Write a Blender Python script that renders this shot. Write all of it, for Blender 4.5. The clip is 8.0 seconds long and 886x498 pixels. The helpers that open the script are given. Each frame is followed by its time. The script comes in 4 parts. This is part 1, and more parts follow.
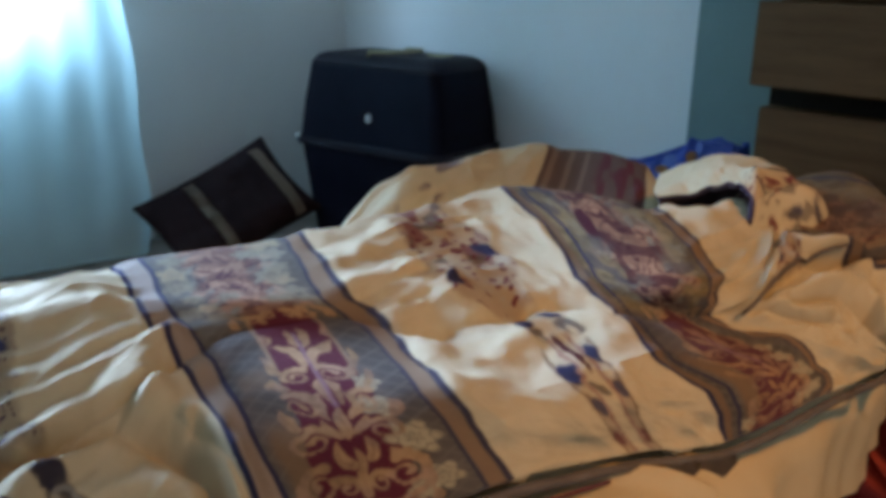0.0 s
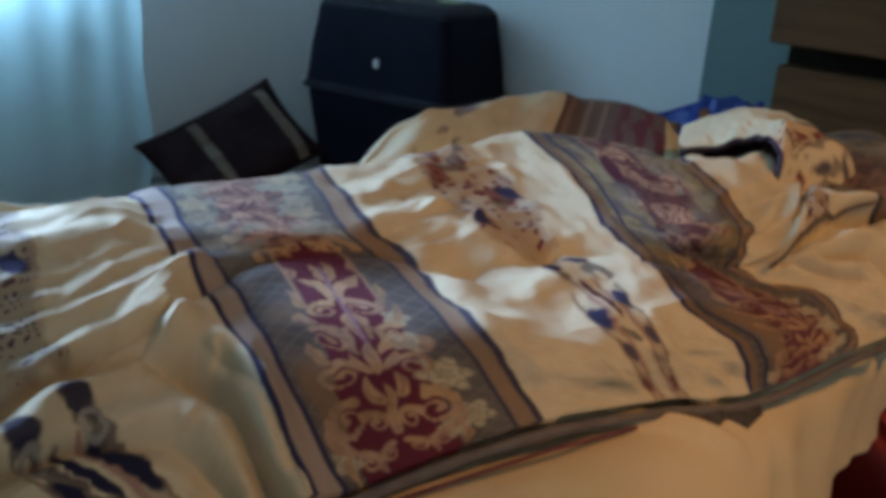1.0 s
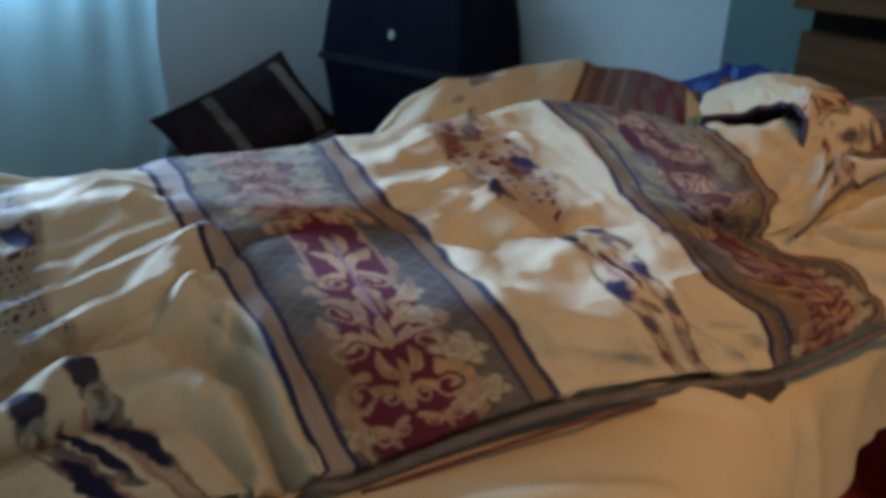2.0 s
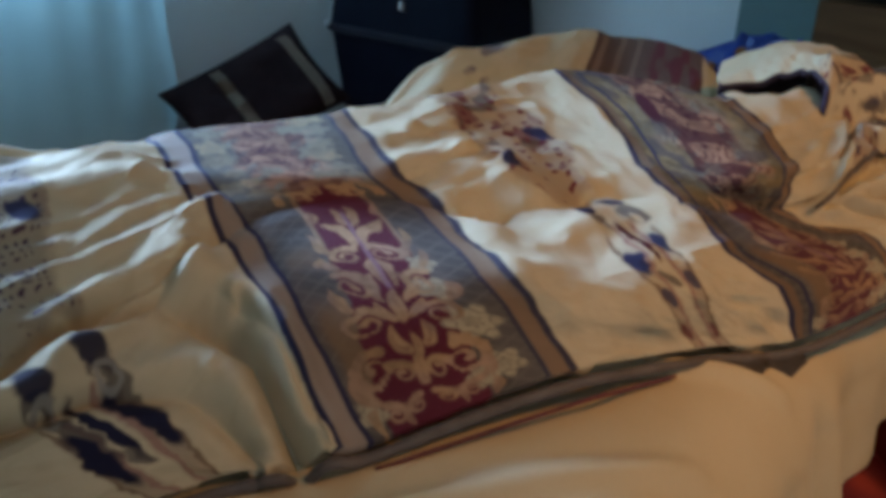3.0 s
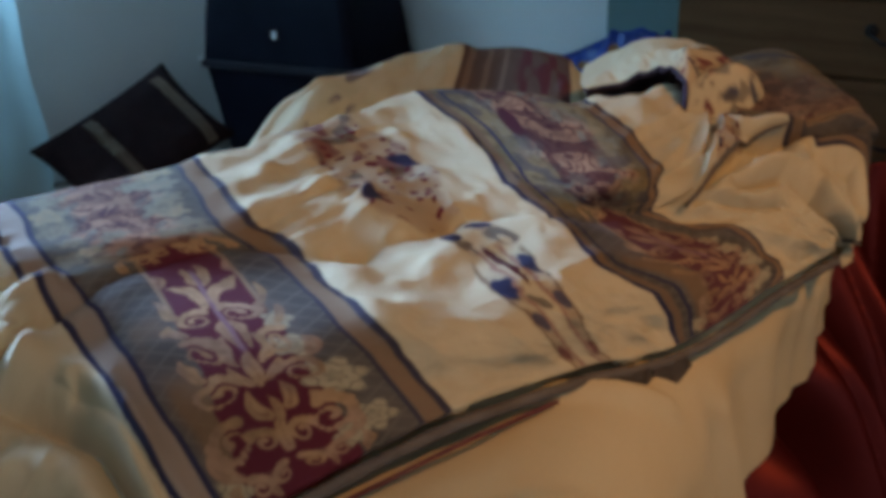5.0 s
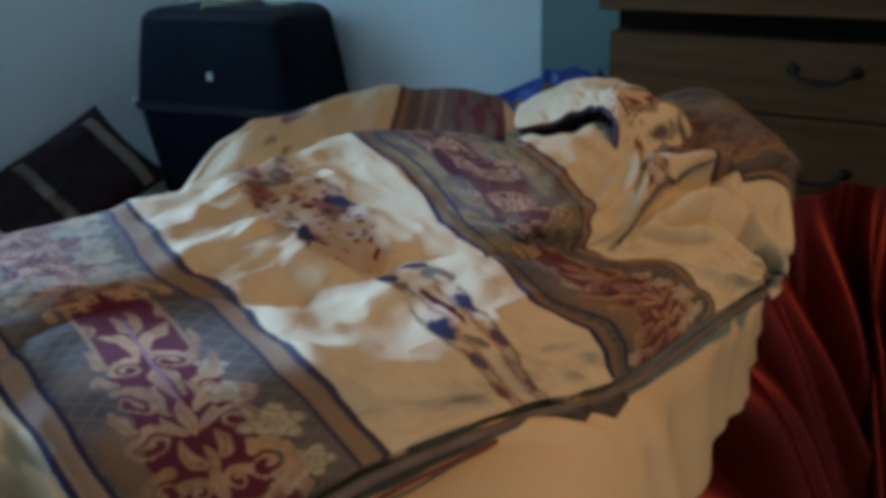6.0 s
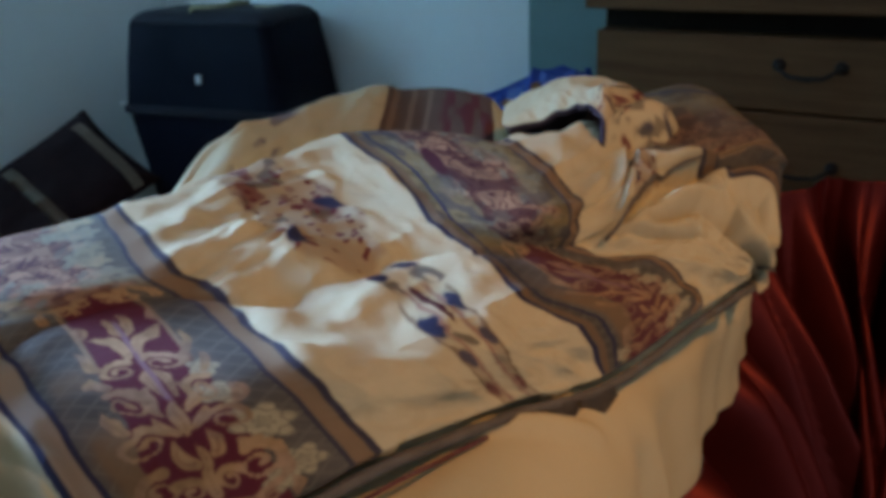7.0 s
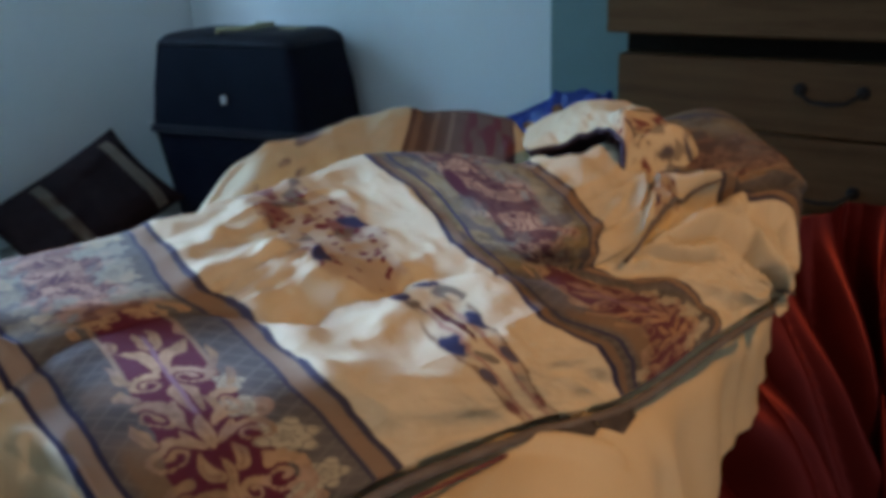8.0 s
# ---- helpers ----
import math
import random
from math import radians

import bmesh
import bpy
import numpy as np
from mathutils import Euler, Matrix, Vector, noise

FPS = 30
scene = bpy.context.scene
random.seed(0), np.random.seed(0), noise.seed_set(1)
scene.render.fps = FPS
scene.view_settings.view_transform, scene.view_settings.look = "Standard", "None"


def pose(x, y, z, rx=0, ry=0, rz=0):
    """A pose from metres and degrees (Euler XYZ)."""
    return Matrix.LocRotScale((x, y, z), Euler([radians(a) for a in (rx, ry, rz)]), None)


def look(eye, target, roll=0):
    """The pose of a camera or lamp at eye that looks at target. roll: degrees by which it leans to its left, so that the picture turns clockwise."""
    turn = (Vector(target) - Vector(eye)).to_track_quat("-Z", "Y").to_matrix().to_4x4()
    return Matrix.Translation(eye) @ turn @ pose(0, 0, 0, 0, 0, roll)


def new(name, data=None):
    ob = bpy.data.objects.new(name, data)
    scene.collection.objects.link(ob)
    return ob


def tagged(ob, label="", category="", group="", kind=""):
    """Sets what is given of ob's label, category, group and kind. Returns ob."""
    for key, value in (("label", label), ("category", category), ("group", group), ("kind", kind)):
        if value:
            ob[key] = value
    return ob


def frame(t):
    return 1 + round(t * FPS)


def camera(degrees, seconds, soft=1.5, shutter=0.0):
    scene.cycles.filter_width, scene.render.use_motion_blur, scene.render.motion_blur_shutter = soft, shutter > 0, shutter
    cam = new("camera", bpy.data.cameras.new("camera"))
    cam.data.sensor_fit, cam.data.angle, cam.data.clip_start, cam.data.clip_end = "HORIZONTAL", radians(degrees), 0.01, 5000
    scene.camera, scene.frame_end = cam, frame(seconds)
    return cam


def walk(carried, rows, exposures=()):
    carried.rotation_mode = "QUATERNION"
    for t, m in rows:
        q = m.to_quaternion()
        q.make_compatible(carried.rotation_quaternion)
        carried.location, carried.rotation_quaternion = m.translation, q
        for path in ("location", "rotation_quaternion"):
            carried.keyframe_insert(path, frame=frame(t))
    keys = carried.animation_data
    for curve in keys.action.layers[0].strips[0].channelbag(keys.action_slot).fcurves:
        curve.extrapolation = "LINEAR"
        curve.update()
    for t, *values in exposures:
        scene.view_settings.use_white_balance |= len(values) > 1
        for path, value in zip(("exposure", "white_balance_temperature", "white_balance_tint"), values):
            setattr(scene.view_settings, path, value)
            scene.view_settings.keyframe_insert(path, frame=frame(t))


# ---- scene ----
cam = camera(51.5, 8.0, soft=5.0, shutter=0.4)
PATH = [
    (0, (0.066, -0.106, 1.085), (-1.305, 1.229, 0.503), 1.5),
    (0.5, (0.045, -0.121, 1.067), (-1.301, 1.216, 0.435), 3.2),
    (1, (0.028, -0.124, 1.059), (-1.306, 1.204, 0.385), 3.9),
    (1.5, (0.024, -0.121, 1.053), (-1.311, 1.192, 0.352), 3.6),
    (1.7, (0.02, -0.112, 1.051), (-1.316, 1.192, 0.334), 3.4),
    (2.8, (0.007, -0.102, 1.043), (-1.359, 1.149, 0.289), 2.8),
    (3, (0.001, -0.096, 1.039), (-1.341, 1.163, 0.257), 2.8),
    (3.3, (-0.007, -0.068, 1.033), (-1.331, 1.187, 0.210), 2.7),
    (3.5, (-0.008, -0.079, 1.04), (-1.308, 1.221, 0.253), 2.7),
    (3.7, (0.004, -0.093, 1.037), (-1.322, 1.245, 0.378), 3.4),
    (4, (0.02, -0.097, 1.043), (-1.295, 1.276, 0.421), 3.0),
    (4.2, (0.015, -0.094, 1.033), (-1.294, 1.282, 0.407), 2.9),
    (5.3, (0.004, -0.01, 1.052), (-1.201, 1.386, 0.281), -3.2),
    (5.5, (0.015, -0.02, 1.055), (-1.212, 1.385, 0.333), -3.4),
    (6, (0.009, -0.02, 1.049), (-1.13, 1.477, 0.369), -1.6),
    (6.5, (0.002, -0.009, 1.037), (-1.066, 1.539, 0.357), -0.2),
    (7, (0.016, -0.024, 1.05), (-1.109, 1.483, 0.37), -2.2),
    (7.5, (0.015, -0.033, 1.051), (-1.111, 1.484, 0.395), -1.4),
    (8, (0.024, -0.038, 1.055), (-1.143, 1.456, 0.419), -2.0),
]
EXPOSURES = [(0.0, -0.68, 6750, 27), (0.5, -0.83, 6700, 27), (1.5, -0.90, 6420, 24), (3.5, -0.92, 6320, 25), (4.2, -0.90, 6500, 27), (5.5, -1.06, 6220, 22), (6.5, -0.89, 6320, 23), (7.0, -0.90, 6230, 21), (7.5, -0.85, 6280, 22), (8.0, -0.77, 6400, 27)]
walk(cam, [(t, look(eye, target, roll)) for t, eye, target, roll in PATH], EXPOSURES)

# ---- light ----
world = bpy.data.worlds.new("daylight")
scene.world = world
world.use_nodes = True
wn = world.node_tree
sky = wn.nodes.new("ShaderNodeTexSky")
sky.sky_type = "NISHITA"
sky.sun_disc = False
sky.sun_elevation, sky.sun_rotation = radians(38), radians(200)
wn.links.new(sky.outputs[0], wn.nodes["Background"].inputs[0])
wn.nodes["Background"].inputs[1].default_value = 0.12


def area_lamp(name, m, size_x, size_y, watts, colour, spread=180):
    data = bpy.data.lights.new(name, "AREA")
    data.shape, data.size, data.size_y, data.energy, data.color = "RECTANGLE", size_x, size_y, watts, colour
    data.spread = radians(spread)
    ob = new(name, data)
    ob.matrix_world = m
    return ob


# daylight in the bare and the curtained part of the window
WIN_Y0, WIN_Y1, WIN_Z0, WIN_Z1 = -1.30, 1.25, 0.84, 2.19
area_lamp("window_daylight", look((-3.53, -0.50, 1.66), (-0.6, -0.52, 0.9)), 1.5, 1.0, 176, (0.35, 0.60, 1.0), 64)
area_lamp("curtained_daylight", look((-3.53, 0.90, 1.45), (0, 0.90, 1.45)), 0.66, 1.15, 104, (0.34, 0.68, 0.95))
# warm spot added above the bed; no such lamp is in view
WARM_SPOT_AT = (0.75, 0.75, 2.08)
warm_spot = bpy.data.lights.new("added_warm_spot", "SPOT")
warm_spot.energy, warm_spot.color, warm_spot.shadow_soft_size = 122, (1.0, 0.52, 0.14), 0.06
warm_spot.spot_size, warm_spot.spot_blend = radians(68), 1.0
new("added_warm_spot", warm_spot).matrix_world = look(WARM_SPOT_AT, (-0.42, 1.02, 0.60))


# ---- materials ----
def material(name, rough=0.7, metal=0.0):
    m = bpy.data.materials.new(name)
    m.use_nodes = True
    b = m.node_tree.nodes["Principled BSDF"]
    b.inputs["Roughness"].default_value = rough
    b.inputs["Metallic"].default_value = metal
    return m, m.node_tree, b


def add(nt, kind, **values):
    n = nt.nodes.new(kind)
    for key, value in values.items():
        n.inputs[key].default_value = value
    return n


def ramp(nt, source, stops):
    r = nt.nodes.new("ShaderNodeValToRGB")
    nt.links.new(source, r.inputs[0])
    e = r.color_ramp.elements
    while len(e) < len(stops):
        e.new(0.5)
    for el, (at, c) in zip(e, stops):
        el.position, el.color = at, (*c, 1)
    return r.outputs[0]


def mottled(name, dark, light, rough=0.7, scale=6.0, fine=90.0, bump=0.15, depth=0.002, metal=0.0, stretch=(1, 1, 1), sheen=0.0, gloss=0.35, contrast=(0.3, 0.7)):
    """A surface that varies at two scales, with fine relief."""
    m, nt, b = material(name, rough, metal)
    tc = nt.nodes.new("ShaderNodeTexCoord")
    mp = add(nt, "ShaderNodeMapping", Scale=stretch)
    nt.links.new(tc.outputs["Object"], mp.inputs[0])
    big = add(nt, "ShaderNodeTexNoise", Scale=scale, Detail=5.0, Roughness=0.6)
    small = add(nt, "ShaderNodeTexNoise", Scale=fine, Detail=3.0)
    for n in (big, small):
        nt.links.new(mp.outputs[0], n.inputs["Vector"])
    mix = add(nt, "ShaderNodeMath")
    mix.operation = "MULTIPLY_ADD"
    nt.links.new(small.outputs[0], mix.inputs[0])
    mix.inputs[1].default_value = 0.35
    nt.links.new(big.outputs[0], mix.inputs[2])
    sub = add(nt, "ShaderNodeMath")
    sub.operation = "SUBTRACT"
    nt.links.new(mix.outputs[0], sub.inputs[0])
    sub.inputs[1].default_value = 0.17
    nt.links.new(ramp(nt, sub.outputs[0], [(contrast[0], dark), (contrast[1], light)]), b.inputs["Base Color"])
    bp = add(nt, "ShaderNodeBump", Strength=bump, Distance=depth)
    nt.links.new(small.outputs[0], bp.inputs["Height"])
    nt.links.new(bp.outputs[0], b.inputs["Normal"])
    b.inputs["Specular IOR Level"].default_value = gloss
    if sheen:
        b.inputs["Sheen Weight"].default_value = sheen
    return m


WALL = mottled("painted_plaster", (0.74, 0.74, 0.71), (0.80, 0.80, 0.77), 0.85, 1.6, 140, 0.25, 0.0012)
WALL_BLUE = mottled("dull_blue_wall", (0.145, 0.225, 0.215), (0.17, 0.255, 0.245), 0.7, 2.0, 120, 0.2, 0.001)
CEIL = mottled("ceiling_paint", (0.66, 0.66, 0.64), (0.72, 0.72, 0.70), 0.9, 2.0, 120, 0.2, 0.001)
CARPET = mottled("brown_carpet", (0.17, 0.14, 0.11), (0.26, 0.22, 0.18), 0.95, 9, 260, 0.8, 0.006)
# for the two unseen walls: beige chosen to throw warm light back
BEIGE = mottled("warm_bounce_beige", (0.38, 0.31, 0.22), (0.45, 0.37, 0.27), 0.85, 1.8, 140, 0.25, 0.0012)
TRIM = mottled("white_trim", (0.66, 0.66, 0.63), (0.72, 0.72, 0.69), 0.5, 5, 60, 0.08, 0.0005)
SHEET = mottled("cream_cotton", (0.52, 0.405, 0.22), (0.58, 0.46, 0.26), 0.85, 5, 420, 0.25, 0.0008, gloss=0.15)
BASE = mottled("grey_ticking", (0.20, 0.18, 0.16), (0.27, 0.25, 0.22), 0.9, 8, 300, 0.3, 0.001)
PLASTIC = mottled("dark_plastic", (0.004, 0.0045, 0.010), (0.008, 0.009, 0.017), 0.6, 5, 180, 0.22, 0.0012, gloss=0.08)
# roof and rim are a lighter tone than the shells
PLASTIC_TOP = mottled("lighter_dark_plastic", (0.012, 0.011, 0.017), (0.024, 0.022, 0.030), 0.65, 7, 200, 0.25, 0.0012, gloss=0.2)
HANDLE_TAN = mottled("tan_plastic", (0.30, 0.26, 0.14), (0.40, 0.35, 0.20), 0.5, 20, 150, 0.15, 0.0008)
LATCH = mottled("pale_plastic", (0.60, 0.62, 0.60), (0.72, 0.74, 0.72), 0.35, 30, 150, 0.1, 0.0005)
CUSHION = mottled("brown_suede", (0.016, 0.009, 0.010), (0.029, 0.017, 0.018), 0.95, 9, 300, 0.4, 0.001, gloss=0.1)
CUSHION_BAND = mottled("tan_ribbon", (0.24, 0.17, 0.12), (0.34, 0.25, 0.18), 0.85, 14, 300, 0.3, 0.001)
WOOD = mottled("oak_veneer", (0.095, 0.044, 0.0175), (0.155, 0.076, 0.0310), 0.65, 4, 60, 0.12, 0.0008, stretch=(0.7, 6, 9), gloss=0.15)
# near-black: dark wood of plinth and legs, shade in the drawer gap
WOOD_DARK = mottled("dark_wood_and_shade", (0.010, 0.008, 0.006), (0.018, 0.014, 0.010), 0.9, 4, 60, 0.12, 0.0008, gloss=0.05)
BRONZE = mottled("dark_bronze", (0.016, 0.014, 0.013), (0.032, 0.028, 0.026), 0.6, 20, 120, 0.15, 0.0006, metal=0.3, gloss=0.2)
SATIN = mottled("red_satin", (0.070, 0.005, 0.003), (0.125, 0.010, 0.006), 0.42, 3, 300, 0.10, 0.0006, metal=0.6, gloss=0.25)
BINDING = mottled("taupe_binding", (0.085, 0.070, 0.055), (0.14, 0.115, 0.09), 0.8, 30, 320, 0.4, 0.001)
PIPING = mottled("maroon_piping", (0.10, 0.025, 0.02), (0.16, 0.045, 0.035), 0.8, 30, 300, 0.3, 0.001)
BACKING = mottled("dark_flap_underside", (0.030, 0.018, 0.026), (0.050, 0.032, 0.042), 0.9, 12, 300, 0.3, 0.001, gloss=0.15)
BLUE = mottled("blue_film", (0.006, 0.030, 0.20), (0.012, 0.055, 0.33), 0.35, 6, 60, 0.3, 0.002)
ORANGE = mottled("orange_print", (0.20, 0.07, 0.02), (0.30, 0.12, 0.04), 0.4, 12, 60, 0.2, 0.001)

# sheer curtain, lit from behind by the window
CURTAIN, nt, b = material("white_voile", 0.9)
tc = nt.nodes.new("ShaderNodeTexCoord")
n1 = add(nt, "ShaderNodeTexNoise", Scale=5.0, Detail=4.0)
nt.links.new(tc.outputs["Object"], n1.inputs["Vector"])
nt.links.new(ramp(nt, n1.outputs[0], [(0.3, (0.58, 0.64, 0.64)), (0.7, (0.68, 0.74, 0.74))]), b.inputs["Base Color"])
tr = add(nt, "ShaderNodeBsdfTranslucent", Color=(0.62, 0.86, 0.88, 1))
mx = add(nt, "ShaderNodeMixShader", Fac=0.65)
nt.links.new(b.outputs[0], mx.inputs[1])
nt.links.new(tr.outputs[0], mx.inputs[2])
nt.links.new(mx.outputs[0], nt.nodes["Material Output"].inputs[0])

# quilt cotton: dyed pattern carried by the cloth, woven relief
QUILT, nt, b = material("printed_cotton", 0.9)
b.inputs["Specular IOR Level"].default_value = 0.15
at = nt.nodes.new("ShaderNodeAttribute")
at.attribute_name = "dye"
tc = nt.nodes.new("ShaderNodeTexCoord")
wash = add(nt, "ShaderNodeTexNoise", Scale=14.0, Detail=5.0, Roughness=0.6)
weave = add(nt, "ShaderNodeTexNoise", Scale=380.0, Detail=2.0)
for n in (wash, weave):
    nt.links.new(tc.outputs["Object"], n.inputs["Vector"])
mul = nt.nodes.new("ShaderNodeMix")
mul.data_type, mul.blend_type = "RGBA", "MULTIPLY"
mul.inputs["Factor"].default_value = 1.0
nt.links.new(at.outputs["Color"], mul.inputs[6])
nt.links.new(ramp(nt, wash.outputs[0], [(0.25, (0.86, 0.86, 0.85)), (0.75, (1.0, 1.0, 1.0))]), mul.inputs[7])
nt.links.new(mul.outputs[2], b.inputs["Base Color"])
crinkle = add(nt, "ShaderNodeTexNoise", Scale=70.0, Detail=4.0, Roughness=0.6)
nt.links.new(tc.outputs["Object"], crinkle.inputs["Vector"])
bp0 = add(nt, "ShaderNodeBump", Strength=0.16, Distance=0.004)
nt.links.new(crinkle.outputs[0], bp0.inputs["Height"])
bp = add(nt, "ShaderNodeBump", Strength=0.25, Distance=0.0008)
nt.links.new(weave.outputs[0], bp.inputs["Height"])
nt.links.new(bp0.outputs[0], bp.inputs["Normal"])
nt.links.new(bp.outputs[0], b.inputs["Normal"])


# ---- building helpers ----
def finish(bm, name):
    bmesh.ops.recalc_face_normals(bm, faces=bm.faces)
    me = bpy.data.meshes.new(name)
    bm.to_mesh(me)
    bm.free()
    return me


def part(name, bm, mat, parent=None, label="", smooth=False):
    me = finish(bm, name)
    me.materials.append(mat)
    if smooth:
        me.shade_smooth()
    ob = new(name, me)
    ob.parent = parent
    return tagged(ob, label) if label else ob


def thing(name, label, category, m=None, group=""):
    ob = new(name)
    if m is not None:
        ob.matrix_world = m
    return tagged(ob, label, category, group)


def box(x0, x1, y0, y1, z0, z1, bevel=0.0, seg=2, bm=None):
    own = bmesh.new()
    bmesh.ops.create_cube(own, size=1)
    bmesh.ops.scale(own, vec=(x1 - x0, y1 - y0, z1 - z0), verts=own.verts)
    bmesh.ops.translate(own, vec=((x0 + x1) / 2, (y0 + y1) / 2, (z0 + z1) / 2), verts=own.verts)
    if bevel:
        bmesh.ops.bevel(own, geom=own.edges[:], offset=bevel, segments=seg, profile=0.5, affect="EDGES")
    if bm is None:
        return own
    me = bpy.data.meshes.new("tmp")
    own.to_mesh(me)
    own.free()
    bm.from_mesh(me)
    bpy.data.meshes.remove(me)
    return bm


def tube(points, radius, sides=10, flat=1.0, caps=True):
    """A round or flattened tube along points; radius may be a list."""
    bm = bmesh.new()
    pts = [Vector(p) for p in points]
    rings = []
    for i, p in enumerate(pts):
        d = (pts[min(i + 1, len(pts) - 1)] - pts[max(i - 1, 0)]).normalized()
        side = d.cross(Vector((0, 0, 1)))
        side = side.normalized() if side.length > 1e-4 else Vector((1, 0, 0))
        up = side.cross(d).normalized()
        r = radius[i] if isinstance(radius, (list, tuple)) else radius
        rings.append([bm.verts.new(p + side * math.cos(a) * r + up * math.sin(a) * r * flat) for a in (2 * math.pi * k / sides for k in range(sides))])
    for a, c in zip(rings, rings[1:]):
        for k in range(sides):
            bm.faces.new((a[k], a[(k + 1) % sides], c[(k + 1) % sides], c[k]))
    if caps:
        bm.faces.new(rings[0][::-1])
        bm.faces.new(rings[-1])
    return bm


def grid_mesh(name, p, mat, colours=None):
    """A smooth sheet from an array of places, rows by columns."""
    nu, nv = p.shape[:2]
    i = (np.arange(nu - 1)[:, None] * nv + np.arange(nv - 1)[None, :]).ravel()
    faces = np.stack([i, i + nv, i + nv + 1, i + 1], 1)
    me = bpy.data.meshes.new(name)
    me.vertices.add(nu * nv)
    me.vertices.foreach_set("co", p.reshape(-1).astype(np.float32))
    me.loops.add(faces.size)
    me.loops.foreach_set("vertex_index", faces.reshape(-1).astype(np.int32))
    me.polygons.add(len(faces))
    me.polygons.foreach_set("loop_start", np.arange(0, faces.size, 4, dtype=np.int32))
    me.update(calc_edges=True)
    if colours is not None:
        a = me.color_attributes.new("dye", "FLOAT_COLOR", "POINT")
        rgba = np.ones((nu * nv, 4), np.float32)
        rgba[:, :3] = colours.reshape(-1, 3)
        a.data.foreach_set("color", rgba.ravel())
    me.materials.append(mat)
    me.shade_smooth()
    return me


_tables = np.random.RandomState(7).rand(8, 64, 64)


def soft_noise(x, y, k=0):
    """Value noise over arrays, 0 to 1."""
    xi, yi = np.floor(x).astype(int), np.floor(y).astype(int)
    fx, fy = x - xi, y - yi
    fx, fy = fx * fx * (3 - 2 * fx), fy * fy * (3 - 2 * fy)
    g = lambda a, c: _tables[k % 8, a % 64, c % 64]  # noqa: E731
    return (g(xi, yi) * (1 - fx) + g(xi + 1, yi) * fx) * (1 - fy) + (g(xi, yi + 1) * (1 - fx) + g(xi + 1, yi + 1) * fx) * fy


def step(a, c, x):
    u = np.clip((x - a) / (c - a), 0, 1)
    return u * u * (3 - 2 * u)


def hermite(knots, values, x):
    """A smooth curve through values (knots first), read at x."""
    slope = np.gradient(values, knots, axis=0)
    k = np.clip(np.searchsorted(knots, x) - 1, 0, len(knots) - 2)
    h = (knots[k + 1] - knots[k])[:, None, None]
    u = ((x - knots[k]) / (knots[k + 1] - knots[k]))[:, None, None]
    return ((2 * u**3 - 3 * u**2 + 1) * values[k] + (u**3 - 2 * u**2 + u) * h * slope[k]
            + (-2 * u**3 + 3 * u**2) * values[k + 1] + (u**3 - u**2) * h * slope[k + 1])


# ---- room ----
X0, X1, Y0, Y1, H, GROUND = -3.5, 1.7, -1.7, 2.68, 2.37, -0.05


def structure(name, bm, mat, label, category):
    return tagged(part(name, bm, mat), label, category, kind="structure")


structure("floor", box(X0 - 0.2, X1 + 0.2, Y0 - 0.2, Y1 + 0.2, GROUND - 0.12, GROUND), CARPET, "brown carpeted bedroom floor", "floor")
structure("ceiling", box(X0 - 0.2, X1 + 0.2, Y0 - 0.2, Y1 + 0.2, H, H + 0.12), CEIL, "plain white bedroom ceiling", "ceiling")
structure("wall_north", box(X0 - 0.2, X1 + 0.2, Y1, Y1 + 0.15, GROUND, H), WALL, "off-white painted wall behind the dresser", "wall")
structure("wall_south", box(X0 - 0.2, X1 + 0.2, Y0 - 0.15, Y0, GROUND, H), BEIGE, "beige wall out of view, coloured to bounce warm light", "wall")
west = box(X0 - 0.15, X0, Y0, WIN_Y0, GROUND, H)
box(X0 - 0.15, X0, WIN_Y1, Y1, GROUND, H, bm=west)
box(X0 - 0.15, X0, WIN_Y0, WIN_Y1, GROUND, WIN_Z0, bm=west)
box(X0 - 0.15, X0, WIN_Y0, WIN_Y1, WIN_Z1, H, bm=west)
structure("wall_west", west, WALL, "off-white painted wall with the curtained window", "wall")
east = box(X1, X1 + 0.15, Y0, Y1, GROUND, H)
structure("wall_east", east, BEIGE, "beige wall out of view, coloured to bounce warm light", "wall")
# unseen pendant, made up to carry the added warm spot
fitting = thing("added_pendant", "made-up white ceiling pendant, out of view, with a conical metal shade", "pendant light", Matrix.Translation((WARM_SPOT_AT[0], WARM_SPOT_AT[1], 0)))
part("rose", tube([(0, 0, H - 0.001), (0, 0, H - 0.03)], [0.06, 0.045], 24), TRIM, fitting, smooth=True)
part("cord", tube([(0, 0, H - 0.03), (0, 0, WARM_SPOT_AT[2] + 0.13)], 0.004, 8), TRIM, fitting, smooth=True)
part("holder", tube([(0, 0, WARM_SPOT_AT[2] + 0.13), (0, 0, WARM_SPOT_AT[2] + 0.085)], [0.018, 0.020], 16), TRIM, fitting, smooth=True)
shade = tube([(0, 0, WARM_SPOT_AT[2] + 0.10), (0, 0, WARM_SPOT_AT[2] + 0.05), (0, 0, WARM_SPOT_AT[2] - 0.06)], [0.022, 0.055, 0.16], 40, caps=False)
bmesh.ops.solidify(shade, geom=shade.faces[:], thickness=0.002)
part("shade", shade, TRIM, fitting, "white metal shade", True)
# bluer, darker section of the north wall, 5 cm proud of it
structure("wall_return", box(-1.58, 0.6, Y1 - 0.05, Y1 - 0.002, GROUND + 0.002, H - 0.002, 0.004), WALL_BLUE, "dull bluish wall section standing forward beside the dresser", "wall")
